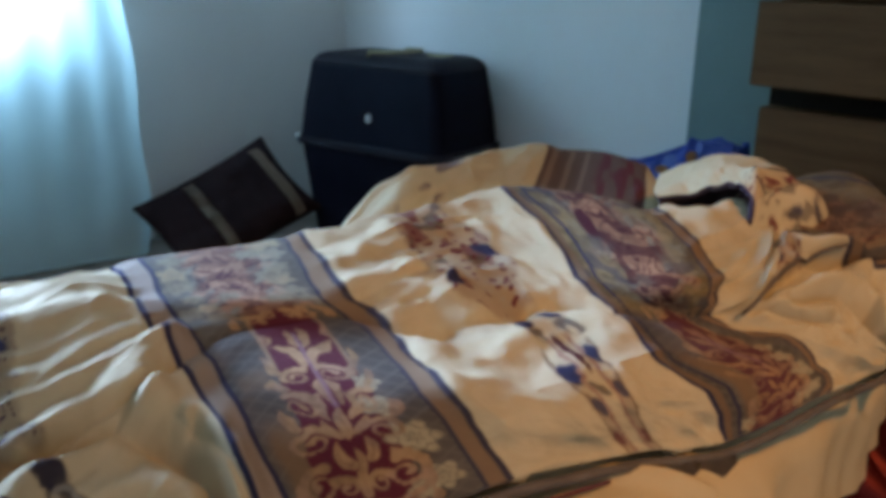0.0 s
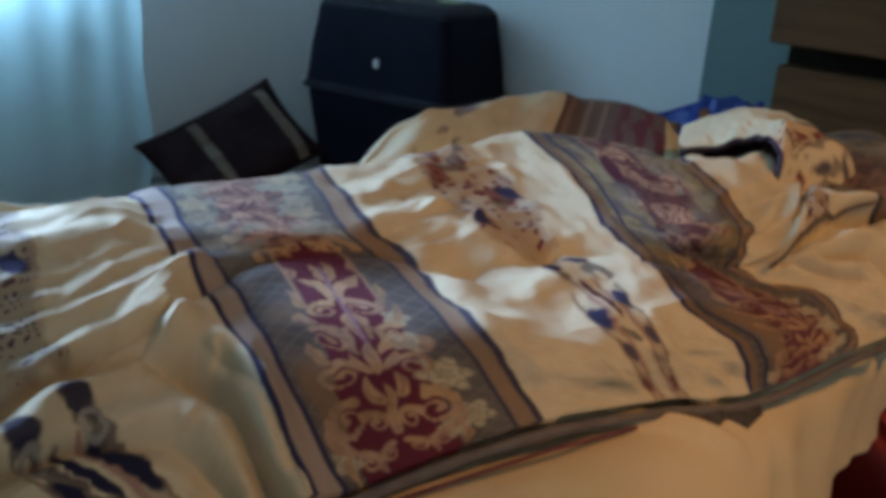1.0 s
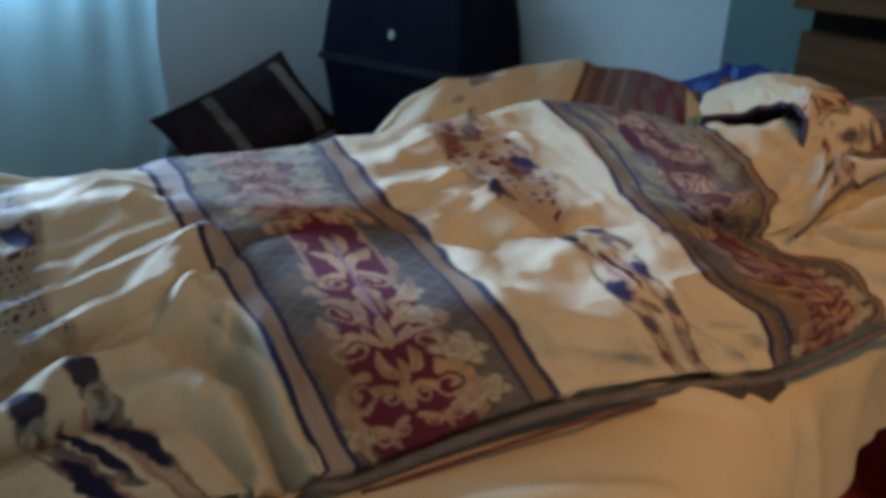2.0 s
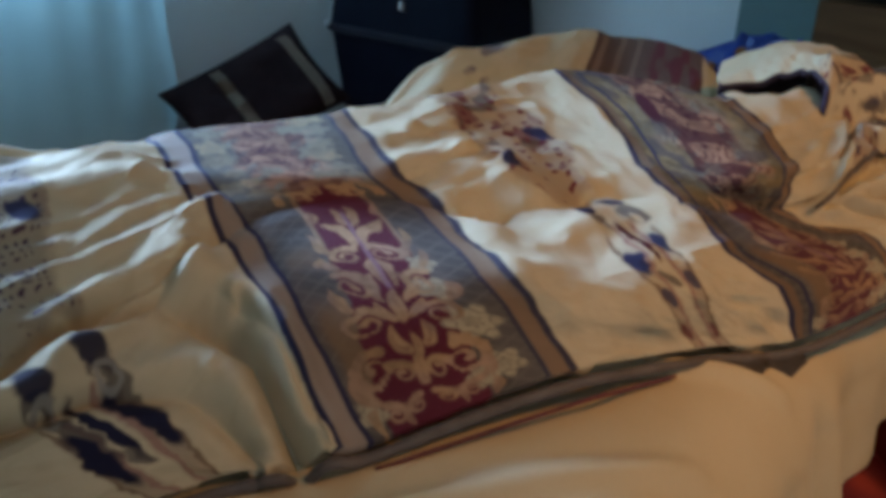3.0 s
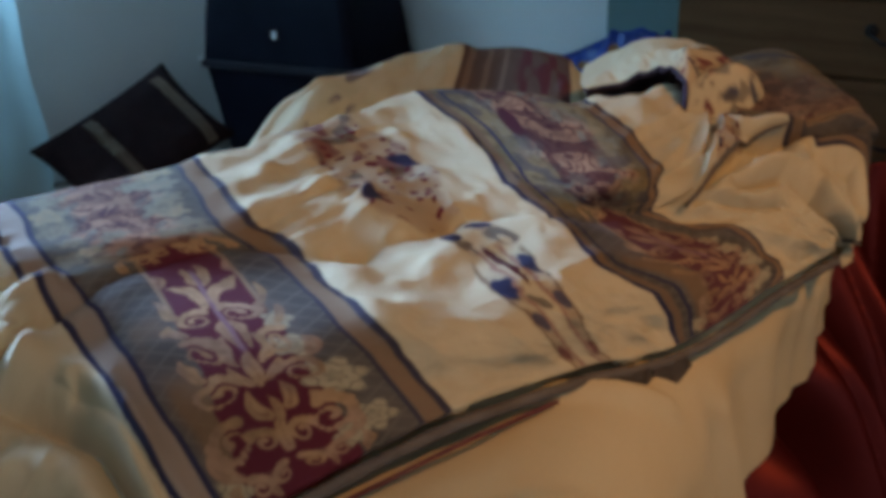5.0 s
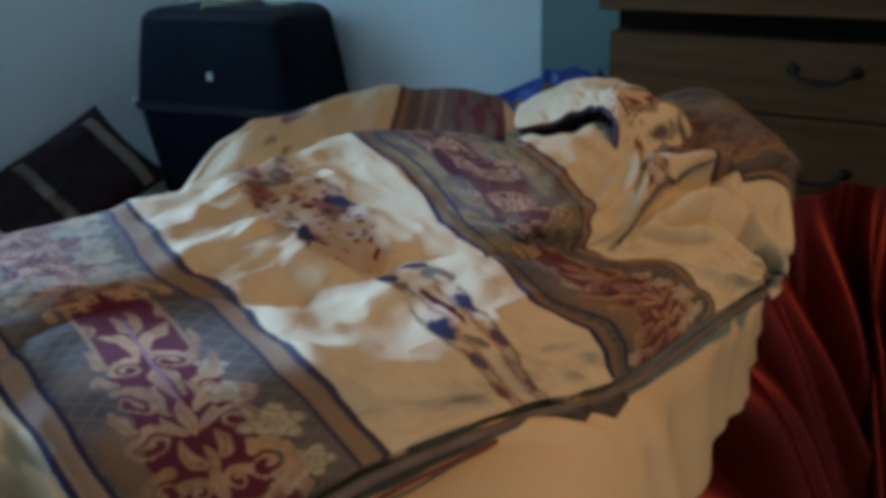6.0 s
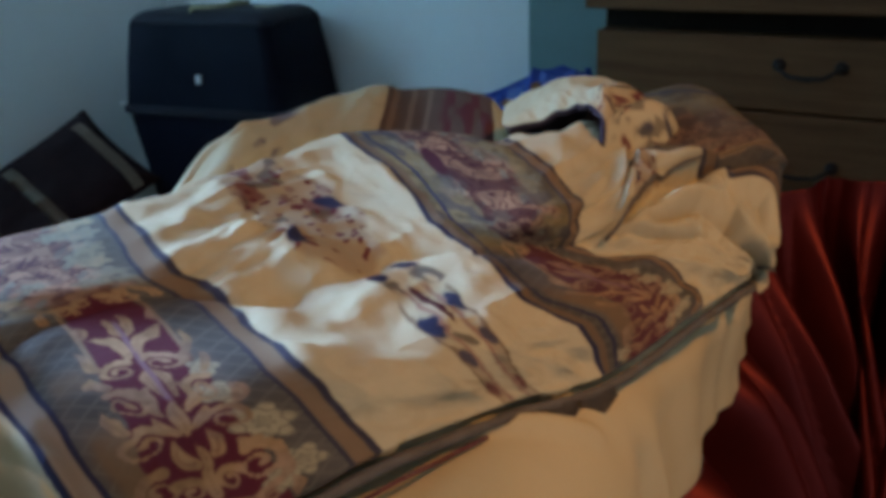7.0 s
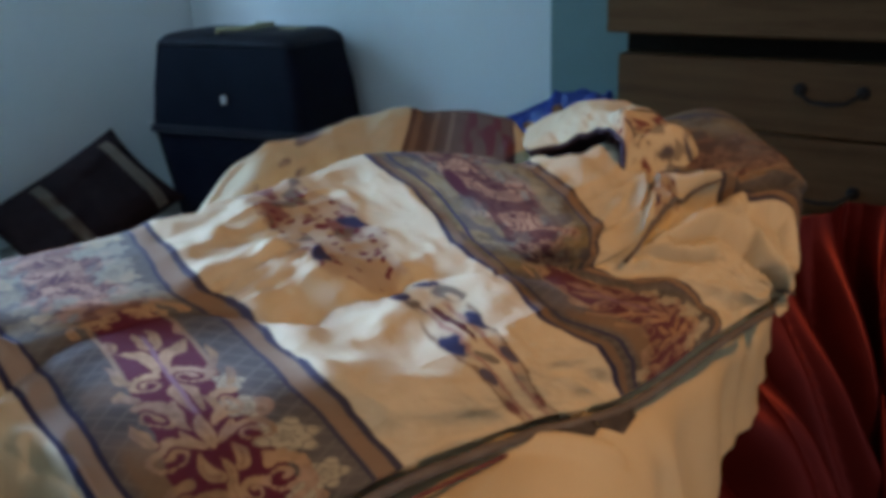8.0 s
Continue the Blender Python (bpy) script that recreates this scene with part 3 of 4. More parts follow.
# half of the mirrored leaf-and-scroll figure, in millimetres from the band's middle and from the near edge
CROWN = [(bend((5, 212), (8, 240), (27, 258)), 8.5, "leaf"), (bend((26, 205), (40, 215), (38, 242)), 6.5, "leaf"),
    (bend((3, 246), (9, 262), (5, 286)), 5.0, "leaf"), (bend((30, 262), (24, 272), (28, 288)), 4.0, "leaf"),
    (scroll(16, 194, 14, 2.2, 1.35, -1), 4.6, "vine"), (bend((32, 168), (44, 178), (38, 200)), 6.0, "leaf"),
    (bend((4, 150), (10, 172), (2, 190)), 5.0, "leaf")]
HEART = [(scroll(27, 146, 15, 1.2, 1.3, 1), 5.0, "vine"), (bend((8, 124), (20, 148), (10, 162)), 5.6, "leaf"),
    (bend((0, 96), (0, 120), (0, 142)), 6.5, "leaf"), (bend((4, 100), (16, 106), (19, 128)), 6.0, "leaf"),
    (scroll(30, 100, 16, 2.6, 1.3, -1), 5.4, "vine"), (bend((40, 118), (50, 128), (46, 146)), 6.5, "leaf"),
    (bend((6, 70), (18, 78), (14, 96)), 5.2, "leaf")]
FOOT = [(bend((0, 36), (0, 60), (0, 82)), 6.0, "leaf"), (scroll(13, 50, 11, 0.4, 1.2, 1), 4.6, "vine"),
    (scroll(34, 52, 18, 1.8, 1.4, -1), 6.0, "vine"), (bend((40, 26), (54, 36), (48, 62)), 6.5, "leaf"),
    (scroll(10, 17, 9, 2.0, 1.2, -1), 3.8, "vine"), (scroll(30, 15, 10, 1.0, 1.2, 1), 4.2, "vine"),
    (bend((44, 4), (52, 14), (44, 24)), 5.0, "leaf"), (bend((20, 2), (22, 10), (20, 26)), 3.6, "leaf")]
FIGURE = CROWN + HEART + FOOT


# the lighter scrolls above the seam, one repeat
VINES = []
for _k in range(6):
    VINES += [(scroll(13, 22 + 46 * _k, 12, 2.0 + _k, 1.3, -1), 3.4, "vine"), (scroll(31, 42 + 46 * _k, 11, 0.8 + _k, 1.2, 1), 3.0, "vine"),
              (bend((1, 4 + 46 * _k), (9, 22 + 46 * _k), (3, 40 + 46 * _k)), 4.2, "leaf"), (bend((22, 2 + 46 * _k), (34, 10 + 46 * _k), (40, 24 + 46 * _k)), 3.2, "leaf")]


def figure(x, y, strokes=FIGURE):
    out = np.zeros_like(x)
    for pts, thick, shape in strokes:
        lo, hi = pts.min(0) - 14, pts.max(0) + 14
        k = (x > lo[0]) & (x < hi[0]) & (y > lo[1]) & (y < hi[1])
        if not k.any():
            continue
        c = stroke(x[k], y[k], pts, thick, shape)
        if shape == "leaf":
            axis = np.full(c.shape, 1e3)
            for px, py in pts[1:-2]:
                axis = np.minimum(axis, np.hypot(x[k] - px, y[k] - py))
            c = c * (1 - 0.45 * (1 - step(0.5, 1.5, axis)))
        out[k] = np.maximum(out[k], c)
    return out


def knotted(t, *pairs):
    return np.interp(t, [p[0] for p in pairs], [p[1] for p in pairs])


def pattern_place(s, t):
    """Where on the printed pattern a place of the rumpled cloth lies."""
    out = np.empty_like(s)
    for j in range(s.shape[1]):
        u = t[0, j]
        left = knotted(u, (0, 0.270), (0.04, 0.264), (0.11, 0.257), (0.27, 0.255), (0.33, 0.250), (0.43, 0.254), (0.53, 0.266))
        right = knotted(u, (0, 0.503), (0.11, 0.505), (0.16, 0.498), (0.30, 0.501), (0.37, 0.503), (0.41, 0.498), (0.50, 0.507), (0.58, 0.502))
        two = knotted(u, (0, 0.832), (0.06, 0.852), (0.114, 0.858), (0.154, 0.835), (0.19, 0.803), (0.245, 0.814), (0.32, 0.832), (0.37, 0.822), (0.41, 0.815), (0.46, 0.828), (0.52, 0.840), (0.58, 0.820))
        end = knotted(u, (0, 1.065), (0.05, 1.118), (0.12, 1.118), (0.20, 1.10), (0.28, 1.055), (0.32, 1.050), (0.37, 1.075), (0.46, 1.078), (0.57, 1.092), (0.8, 1.09))
        out[:, j] = np.interp(s[:, j], [-0.6, left - 0.25, left, right, two, end, end + 0.24, 1.8], [-0.61, 0.02, 0.27, 0.50, 0.83, 1.06, 1.30, 1.8])
    line0 = seam(s)
    return out, t + (0.315 - line0) * np.exp(-(((t - line0) / 0.13) ** 2)) * step(0, 0.1, t)


def dye(s, t):
    raw, raw_t = s, t
    s, t = pattern_place(s, t)
    col = np.broadcast_to(CREAM, s.shape + (3,)).copy()
    w1 = 0.003 * (soft_noise(s * 40, t * 40, 1) - 0.5)
    d = (s - 0.27) - 0.56 * np.floor((s - 0.27) / 0.56) + w1
    # the third band turns across the heaped end of the cloth
    edge_three = np.interp(s, (1.30, 1.351, 1.404, 1.489, 1.56, 1.65), (0.41, 0.345, 0.275, 0.223, 0.20, 0.22))
    d = np.where(s > 1.30, np.where(t > edge_three, 0.230 - 0.60 * (t - edge_three), 0.30) + w1, d)
    # ---- brocade bands
    band = within(0.0, 0.23, d)
    grain = soft_noise(s * 160, t * 160, 5)
    inner = lay(np.broadcast_to(TAUPE, s.shape + (3,)).copy(), TAUPE * 1.55, step(0.30, 0.75, soft_noise(s * 26, t * 26, 2)) * 0.7)
    second = step(0.75, 0.80, s)
    inner = lay(inner, np.array((0.115, 0.105, 0.080)), step(0.315, 0.345, t) * 0.85 * (1 - second))
    inner = lay(inner, np.array((0.155, 0.112, 0.045)) * (0.7 + 0.6 * soft_noise(s * 30, t * 24, 4)[..., None]), step(0.315, 0.345, t) * 0.9 * second)
    a1, a2 = (s * 0.75 + t) / 0.021, (s * 0.75 - t) / 0.021
    lattice = np.maximum(line((a1 % 1) - 0.5, 0.075), line((a2 % 1) - 0.5, 0.075))
    inner = lay(inner, SAGE * 1.15, lattice * 0.35)
    inner = lay(inner, TAN * 0.55, within(0.046, 0.076, d, 0.012) * within(0.03, 0.21, t, 0.06) * step(0.30, 0.62, soft_noise(s * 18, t * 13, 3)) * 0.8)
    mid = d - 0.106 - 0.090 * np.clip(t, 0, 0.315) + 0.10 * np.clip(t - 0.36, 0, 0.2) + 0.003 * np.sin(t * 26 + s * 3)
    m = np.abs(mid) + 0.0016 * (soft_noise(s * 55, t * 55, 6) - 0.5)
    rag = 0.004 * (soft_noise(s * 70, t * 70, 3) - 0.5)
    half_width = 0.046 - 0.040 * np.clip(t, 0, 0.33)
    field = 1 - step(-0.001, 0.0015, m + rag - half_width)
    near = 1 - step(0.350, 0.372, t + 0.010 * (soft_noise(s * 60, t * 60, 4) - 0.5))
    inner = lay(inner, MAROON * 1.1, field * near * (1 - 0.22 * step(0.75, 0.80, s)))
    upper_half = 1 - near
    blend = soft_noise(s * 48, t * 40, 7)[..., None]
    zig = mid - 0.008 * np.sin(t * 75)
    # above the seam: a rose runner with maroon scrolls, pale and gold flowers beside it on a grey-green ground
    runner = (1 - step(0.034, 0.056, np.abs(zig) + rag * 9)) * upper_half
    inner = lay(inner, np.array((0.38, 0.205, 0.115)) * (0.72 + 0.45 * blend), runner * 0.9)
    for k in range(16):
        ft = 0.350 + 0.0195 * k
        side = (-1) ** k
        head, veins = flower(mid - side * (0.050 + 0.010 * _tables[0, k, 3]), t - ft, 0.016 + 0.009 * _tables[1, k, 5], 5 + k % 3, 1.3 * k)
        gold = PALE if k % 3 else np.array((0.42, 0.32, 0.16))
        inner = lay(inner, gold * (0.85 + 0.3 * grain[..., None]), head * upper_half * (0.7 - 0.40 * second))
        inner = lay(inner, np.array((0.20, 0.20, 0.17)), head * veins * upper_half * 0.6)
        leaf = oval(mid - side * 0.034, t - ft - 0.010, 0.0050, 0.015, side * (0.7 if k % 2 else -0.5))
        inner = lay(inner, SAGE * 1.3, leaf * upper_half * 0.8)
    ux = np.abs(zig + 0.010 * (soft_noise(s * 50, t * 48, 5) - 0.5)) * 1000
    uy = (t - 0.350) * 1000 + 12 * (soft_noise(s * 40, t * 44, 3) - 0.5)
    wine = np.array((0.062, 0.012, 0.016))
    inner = lay(inner, wine, figure(ux, uy, VINES) * upper_half * (1 - second) * step(0.22, 0.42, soft_noise(s * 30, t * 28 + 2, 7)) * 0.92)
    # on the second band small curled tendrils crowd the runner, gold leaves lie beside it
    curls = soft_noise(s * 44 + 1.2 * soft_noise(s * 70, t * 60, 3), t * 36, 2) * 0.6 + soft_noise(s * 78, t * 70 + 3, 6) * 0.4
    inner = lay(inner, wine, line((curls * 5.5) % 1 - 0.5, 0.16) * (1 - step(0.030, 0.056, np.abs(zig) + rag * 6)) * upper_half * second * 0.95)
    leaves = step(0.52, 0.62, soft_noise(s * 46 + 5, t * 34, 0) * 0.7 + 0.3 * soft_noise(s * 90, t * 80, 4)) * step(0.036, 0.050, np.abs(zig))
    inner = lay(inner, np.array((0.26, 0.19, 0.085)) * (0.7 + 0.5 * grain[..., None]), leaves * upper_half * second * 0.75)
    inner = lay(inner, SLATE * 1.2, step(0.60, 0.68, soft_noise(s * 40 + 13, t * 38, 5)) * step(0.030, 0.045, np.abs(zig)) * upper_half * second * 0.6)
    blobs = step(0.60, 0.68, soft_noise(s * 62, t * 54 + 7, 1)) * (1 - step(0.036, 0.055, m)) * upper_half
    inner = lay(inner, wine, blobs * (0.5 + 0.3 * second))
    inner = lay(inner, MAROON * 0.8, oval(raw - 0.924, raw_t - 0.538, 0.0125, 0.030, -0.35))
    inner = lay(inner, NAVY * 0.9, oval(raw - 0.90, raw_t - 0.60, 0.010, 0.05, 0.3) * 0.6)
    for side in (-1, 1):
        inner = lay(inner, STRIPE * 1.15, line(mid - side * 0.0370, 0.0026) * within(0.20, 0.35, t, 0.04))
    inner = inner * (1 - 0.15 * upper_half)[..., None]
    # full pale flower heads on the far edge of the lattice and across the upper half
    for fd, ft, fr, n, g in ((0.170, 0.090, 0.027, 6, 0.0), (0.158, 0.138, 0.019, 5, 1.0), (0.176, 0.034, 0.020, 5, 2.0), (0.152, 0.024, 0.016, 6, 0.5), (0.164, 0.178, 0.014, 5, 0.3), (0.050, 0.020, 0.015, 5, 1.5),
                             (0.052, 0.405, 0.021, 6, 0.2), (0.164, 0.400, 0.024, 6, 1.1), (0.166, 0.485, 0.022, 5, 0.4), (0.056, 0.490, 0.022, 5, 2.2), (0.150, 0.56, 0.020, 6, 0.9), (0.064, 0.57, 0.018, 5, 0.1), (0.110, 0.435, 0.018, 6, 0.6)):
        head, veins = flower(d - fd, t - ft, fr, n, g)
        inner = lay(inner, PALE * (0.85 + 0.35 * grain[..., None]) * (1.15 if ft < 0.3 else 0.72), head * (0.9 if ft < 0.3 else 0.75 - 0.5 * second))
        inner = lay(inner, TAUPE * 1.1, head * veins * 0.55)
    x = np.abs(mid + 0.011 * (soft_noise(s * 42, t * 40, 0) - 0.5) + 0.005 * (soft_noise(s * 95, t * 90, 4) - 0.5)) * 860
    y = t * 1000 + 12 * (soft_noise(s * 38 + 5, t * 36, 6) - 0.5) + 5 * (soft_noise(s * 90, t * 84, 1) - 0.5)
    sc = figure(x, y) * near * (1 - step(0.314, 0.320, t)) * (1 - 0.25 * step(0.75, 0.80, s))
    tint = ((0.78 + 0.40 * grain) * (0.75 + 0.45 * soft_noise(s * 32, t * 32, 5)))[..., None]
    hue = step(0.35, 0.65, soft_noise(s * 34 + 11, t * 30, 2))[..., None]
    thread = TAN * hue + np.array((0.29, 0.18, 0.105)) * (1 - hue)
    inner = inner * (1 - sc[..., None]) + thread * tint * sc[..., None]
    curl = figure(x, (y - 314) * 0.62)
    inner = lay(inner, TAN * 1.05, curl * near * step(0.318, 0.324, t))
    inner = lay(inner, LILAC * 1.1, line(mid, 0.0026) * within(0.14, 0.275, t, 0.02) * (1 - 0.5 * sc))
    for at0, w0 in ((0.0035, 0.0046), (0.0345, 0.0030), (0.204, 0.0022), (0.2265, 0.0036)):
        inner = lay(inner, NAVY if at0 < 0.1 else SLATE, line(d - at0, w0))
    inner = lay(inner, np.array((0.27, 0.22, 0.165)), within(0.0075, 0.031, d) * (s < 0.75))
    inner = lay(inner, STRIPE * 0.75, within(0.009, 0.020, d) * (s >= 0.75))
    inner = lay(inner, STRIPE, within(0.207, 0.2225, d))
    inner = lay(inner, TAUPE * 1.3, step(1.30, 1.31, s) * (0.15 + 0.5 * soft_noise(s * 24, t * 24, 6)) * within(0.03, 0.20, d, 0.01))
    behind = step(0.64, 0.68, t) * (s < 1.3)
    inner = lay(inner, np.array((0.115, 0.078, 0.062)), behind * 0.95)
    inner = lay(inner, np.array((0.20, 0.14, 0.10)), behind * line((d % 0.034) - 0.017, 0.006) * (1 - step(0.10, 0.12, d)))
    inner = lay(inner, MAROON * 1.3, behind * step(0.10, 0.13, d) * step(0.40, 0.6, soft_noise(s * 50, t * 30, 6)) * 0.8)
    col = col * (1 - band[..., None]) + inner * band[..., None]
    # small dark marks of the printed strip where it comes up again behind the crest
    mark = step(0.60, 0.68, soft_noise(raw * 52, t * 44 + 3, 2)) * (1 - step(0.022, 0.040, np.abs(raw - 0.632 - 0.25 * (t - 0.85)))) * step(0.70, 0.74, t)
    col = lay(col, np.array((0.12, 0.10, 0.12)), mark * 0.8)
    # ---- the strip of motifs down the middle of each cream panel
    along_t = np.clip(raw_t, 0, 0.7)
    middle = knotted(along_t, (0, 0.674), (0.15, 0.680), (0.23, 0.697), (0.29, 0.690), (0.33, 0.655), (0.41, 0.656), (0.48, 0.668), (0.58, 0.653))
    spread = knotted(along_t, (0, 0.85), (0.10, 1.05), (0.15, 1.08), (0.24, 1.55), (0.30, 1.60), (0.34, 1.70), (0.45, 1.65), (0.55, 1.2), (0.6, 1.0))
    e = np.where((raw > 0.5) & (raw < 0.84), (raw - middle) / spread, d - 0.395 + np.where(s < 0.3, 0.010, 0.0)) + 0.0015 * np.sin(t * 40)
    t0 = t
    e = e + 0.006 * (soft_noise(raw * 55, raw_t * 50, 6) - 0.5) + 0.004 * (soft_noise(raw * 130, raw_t * 120, 2) - 0.5)
    t = t + 0.010 * (soft_noise(raw * 60 + 9, raw_t * 46, 1) - 0.5)
    # on the first panel the motifs are drawn out longer and wider
    first_panel = s < 0.20
    e = np.where(first_panel, e * 0.85, e)
    far = step(0.318, 0.33, t)
    t = np.where(first_panel & (t < 0.318), 0.300 - (0.300 - t) * 0.80 + 0.008, t)
    body = 1 - far
    hidden = step(1.0, 1.01, s) * step(-0.005, 0.005, lobe_edge(s) - t) + step(1.30, 1.31, s)
    strip = (1 - step(0.034, 0.044, np.abs(e) + 0.012 * (soft_noise(s * 30, t * 22, 4) - 0.5))) * (1 - step(0.60, 0.64, t))
    ground = np.array((0.36, 0.27, 0.165))
    col = lay(col, ground, strip * far * (0.75 + 0.2 * within(0.30, 0.44, t, 0.03)))
    upper = strip * step(0.43, 0.46, t) * step(0.42, 0.62, soft_noise(s * 46, t * 38, 5))
    col = lay(col, MAROON * 1.6, upper * 0.75)
    col = lay(col, TAUPE * 1.2, strip * step(0.43, 0.46, t) * step(0.56, 0.70, soft_noise(s * 40 + 9, t * 44, 6)) * 0.8)
    cell = np.stack([e / 0.0150, t / 0.0165], -1)
    ci = np.floor(cell)
    jit = _tables[3, ci[..., 0].astype(int) % 64, ci[..., 1].astype(int) % 64]
    jit2 = _tables[4, ci[..., 0].astype(int) % 64, ci[..., 1].astype(int) % 64]
    dots = 1 - step(0.12 + 0.12 * jit2, 0.24 + 0.12 * jit2, np.hypot(cell[..., 0] - ci[..., 0] - 0.2 - 0.6 * jit, cell[..., 1] - ci[..., 1] - 0.2 - 0.6 * jit2))
    col = lay(col, np.array((0.30, 0.26, 0.17)), strip * far * first_panel * 0.8)
    specks = 1 - step(0.16, 0.28, np.hypot(((e + 0.010 * (soft_noise(raw * 70, raw_t * 60, 5) - 0.5)) / 0.0085) % 1 - 0.5, ((raw_t + 0.012 * (soft_noise(raw * 55 + 3, raw_t * 70, 3) - 0.5)) / 0.011) % 1 - 0.5))
    col = lay(col, np.array((0.055, 0.022, 0.045)), specks * strip * far * first_panel * (jit2 > 0.25) * within(0.33, 0.56, t, 0.02))
    col = lay(col, MAROON * 1.5, dots * strip * far * (jit > 0.28) * within(0.325, 0.58, t, 0.02) * (1 - first_panel))
    for ox, oy, rx, ry, turn in ((-0.031, 0.372, 0.0065, 0.013, 0.35), (0.026, 0.470, 0.0085, 0.018, 0.35)):
        col = lay(col, NAVY * 1.2, oval(e - ox, t - oy, rx, ry, turn))
    for side in (-1, 1):
        x = e - side * 0.022
        col = lay(col, ground * 0.95, within(-0.01, 0.20, t, 0.05) * line(e - side * 0.020, 0.011) * 0.8 * body)
        col = lay(col, np.array((0.30, 0.17, 0.12)), line(e - side * 0.013, 0.0028) * within(0.0, 0.245, t, 0.01) * body * 0.9)
        col = lay(col, STRIPE * 0.8, line(e - side * 0.029, 0.0024) * within(0.0, 0.23, t, 0.02) * body * 0.8)
        usual, drawn = body * (1 - first_panel), body * first_panel
        col = lay(col, TAUPE * 1.3, oval(x, t - 0.256, 0.0095, 0.016, 0.30) * body * 0.85)
        col = lay(col, CREAM, oval(x + 0.001, t - 0.249, 0.0042, 0.008, 0.40) * body)
        col = lay(col, NAVY, oval(x, t - 0.284, 0.0105, 0.0145, 0.25) * usual)
        col = lay(col, NAVY * 0.6, oval(x, t - 0.280, 0.0115, 0.0220, 0.25) * drawn * 0.95)
        top = 0.186 + 0.012 * side
        col = lay(col, NAVY, oval(x, t - top, 0.0080, 0.024, 0.10) * usual)
        col = lay(col, TAUPE * 0.9, oval(x - 0.007, t - top - 0.02, 0.0075, 0.055, 0.05) * drawn * 0.8)
        col = lay(col, NAVY * 0.55, oval(x, t - top + 0.02, 0.0085, 0.056, 0.04) * drawn)
        col = lay(col, CREAM * 0.9, oval(x, t - top + 0.036, 0.0055, 0.012, 0.3) * usual)
        col = lay(col, np.array((0.27, 0.25, 0.20)), line(np.hypot((x - 0.003) / 0.0065, (t - 0.243) / 0.017) - 1, 0.28) * drawn * 0.85)
        col = lay(col, NAVY * 1.3, oval(x, t - top + 0.068, 0.0070, 0.018, 0.10) * usual * 0.85)
        col = lay(col, MAROON * 1.4, oval(x, t - 0.035, 0.0060, 0.020) * body * 0.8)
    col = lay(col, MAROON * 0.9, oval(e + 0.001, t - 0.205, 0.0060, 0.042, 0.06) * usual)
    col = lay(col, NAVY * 0.6, oval(e + 0.001, t - 0.185, 0.0055, 0.062, 0.04) * drawn)
    col = lay(col, TAUPE * 1.2, oval(e + 0.002, t - 0.135, 0.006, 0.016, 0.3) * body * 0.8)
    col = lay(col, CREAM, np.clip(hidden, 0, 1) * (1 - band))
    col = lay(col, TAUPE * 1.6, within(1.435, 1.50, s, 0.006) * (1 - step(0.08, 0.10, t)))
    t = t0
    # faint tone-on-tone scrolls in the cream
    faint = spiral((s % 0.083) - 0.042, (t % 0.09) - 0.045, 0.034, 1.1, 0.35)
    col = lay(col, CREAM * (0.90, 0.88, 0.86), faint * (1 - band) * (1 - strip) * 0.4)
    return col


comforter = thing("comforter", "rumpled quilted comforter with cream panels and brocade bands", "comforter")
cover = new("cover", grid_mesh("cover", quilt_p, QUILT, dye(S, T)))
cover.parent = comforter
mod = cover.modifiers.new("padding", "SOLIDIFY")
mod.thickness, mod.offset, mod.use_rim_only = 0.016, -1, True
rim_line = [Vector(v) for v in quilt_p[: np.searchsorted(s_axis, 1.42) : 4, 0]]
part("binding", tube([v + Vector((0.004, -0.002, -0.012)) for v in rim_line], [(0.0058 + 0.0010 * noise.noise((k * 0.21, 0, 0))) * min(1, (len(rim_line) - k) / 12) for k in range(len(rim_line))], 8, 0.9), BINDING, comforter, "dark taupe edge binding", True)
near_s = lambda a, c: [Vector(quilt_p[k, 0]) for k in range(np.searchsorted(s_axis, a), np.searchsorted(s_axis, c), 4)]  # noqa: E731
under = near_s(0.31, 0.62)
part("backing_edge", tube([v + Vector((0.010 * math.sin(math.pi * k / len(under)) + 0.008, -0.006, -0.021)) for k, v in enumerate(under)], 0.0022, 6), PIPING, comforter, "thin maroon edge of the backing", True)
for a, c in ((0.700, 0.762), (0.772, 0.848)):
    row = near_s(a, c)
    bm = bmesh.new()
    upper_row = [bm.verts.new(v + Vector((0.009, -0.003, -0.010))) for v in row]
    lower_row = [bm.verts.new(v + Vector((0.016, -0.006, -0.018 - 0.046 * (1 - k / (len(row) - 1)) ** 1.2))) for k, v in enumerate(row)]
    for k in range(len(row) - 1):
        bm.faces.new((upper_row[k], upper_row[k + 1], lower_row[k + 1], lower_row[k]))
    bmesh.ops.solidify(bm, geom=bm.faces[:], thickness=0.004)
    part("binding_tuck", bm, BINDING, comforter, "drooping pleat of the binding", True)

# thin dark tube: mostly the shadow in the crease, partly binding
lobe = [Vector(quilt_p[np.searchsorted(s_axis, a), np.searchsorted(t_axis, float(lobe_edge(np.array(a))) + 0.003)]) for a in np.linspace(1.095, 1.35, 26)]
part("lobe_crease_shade", tube([v + Vector((0.003, -0.004, -0.002)) for v in lobe], [0.0022 + 0.0012 * math.sin(math.pi * (k + 1) / 27) for k in range(26)], 8), BINDING, comforter, "dark taupe line for the shaded crease and binding of the upper fold", True)

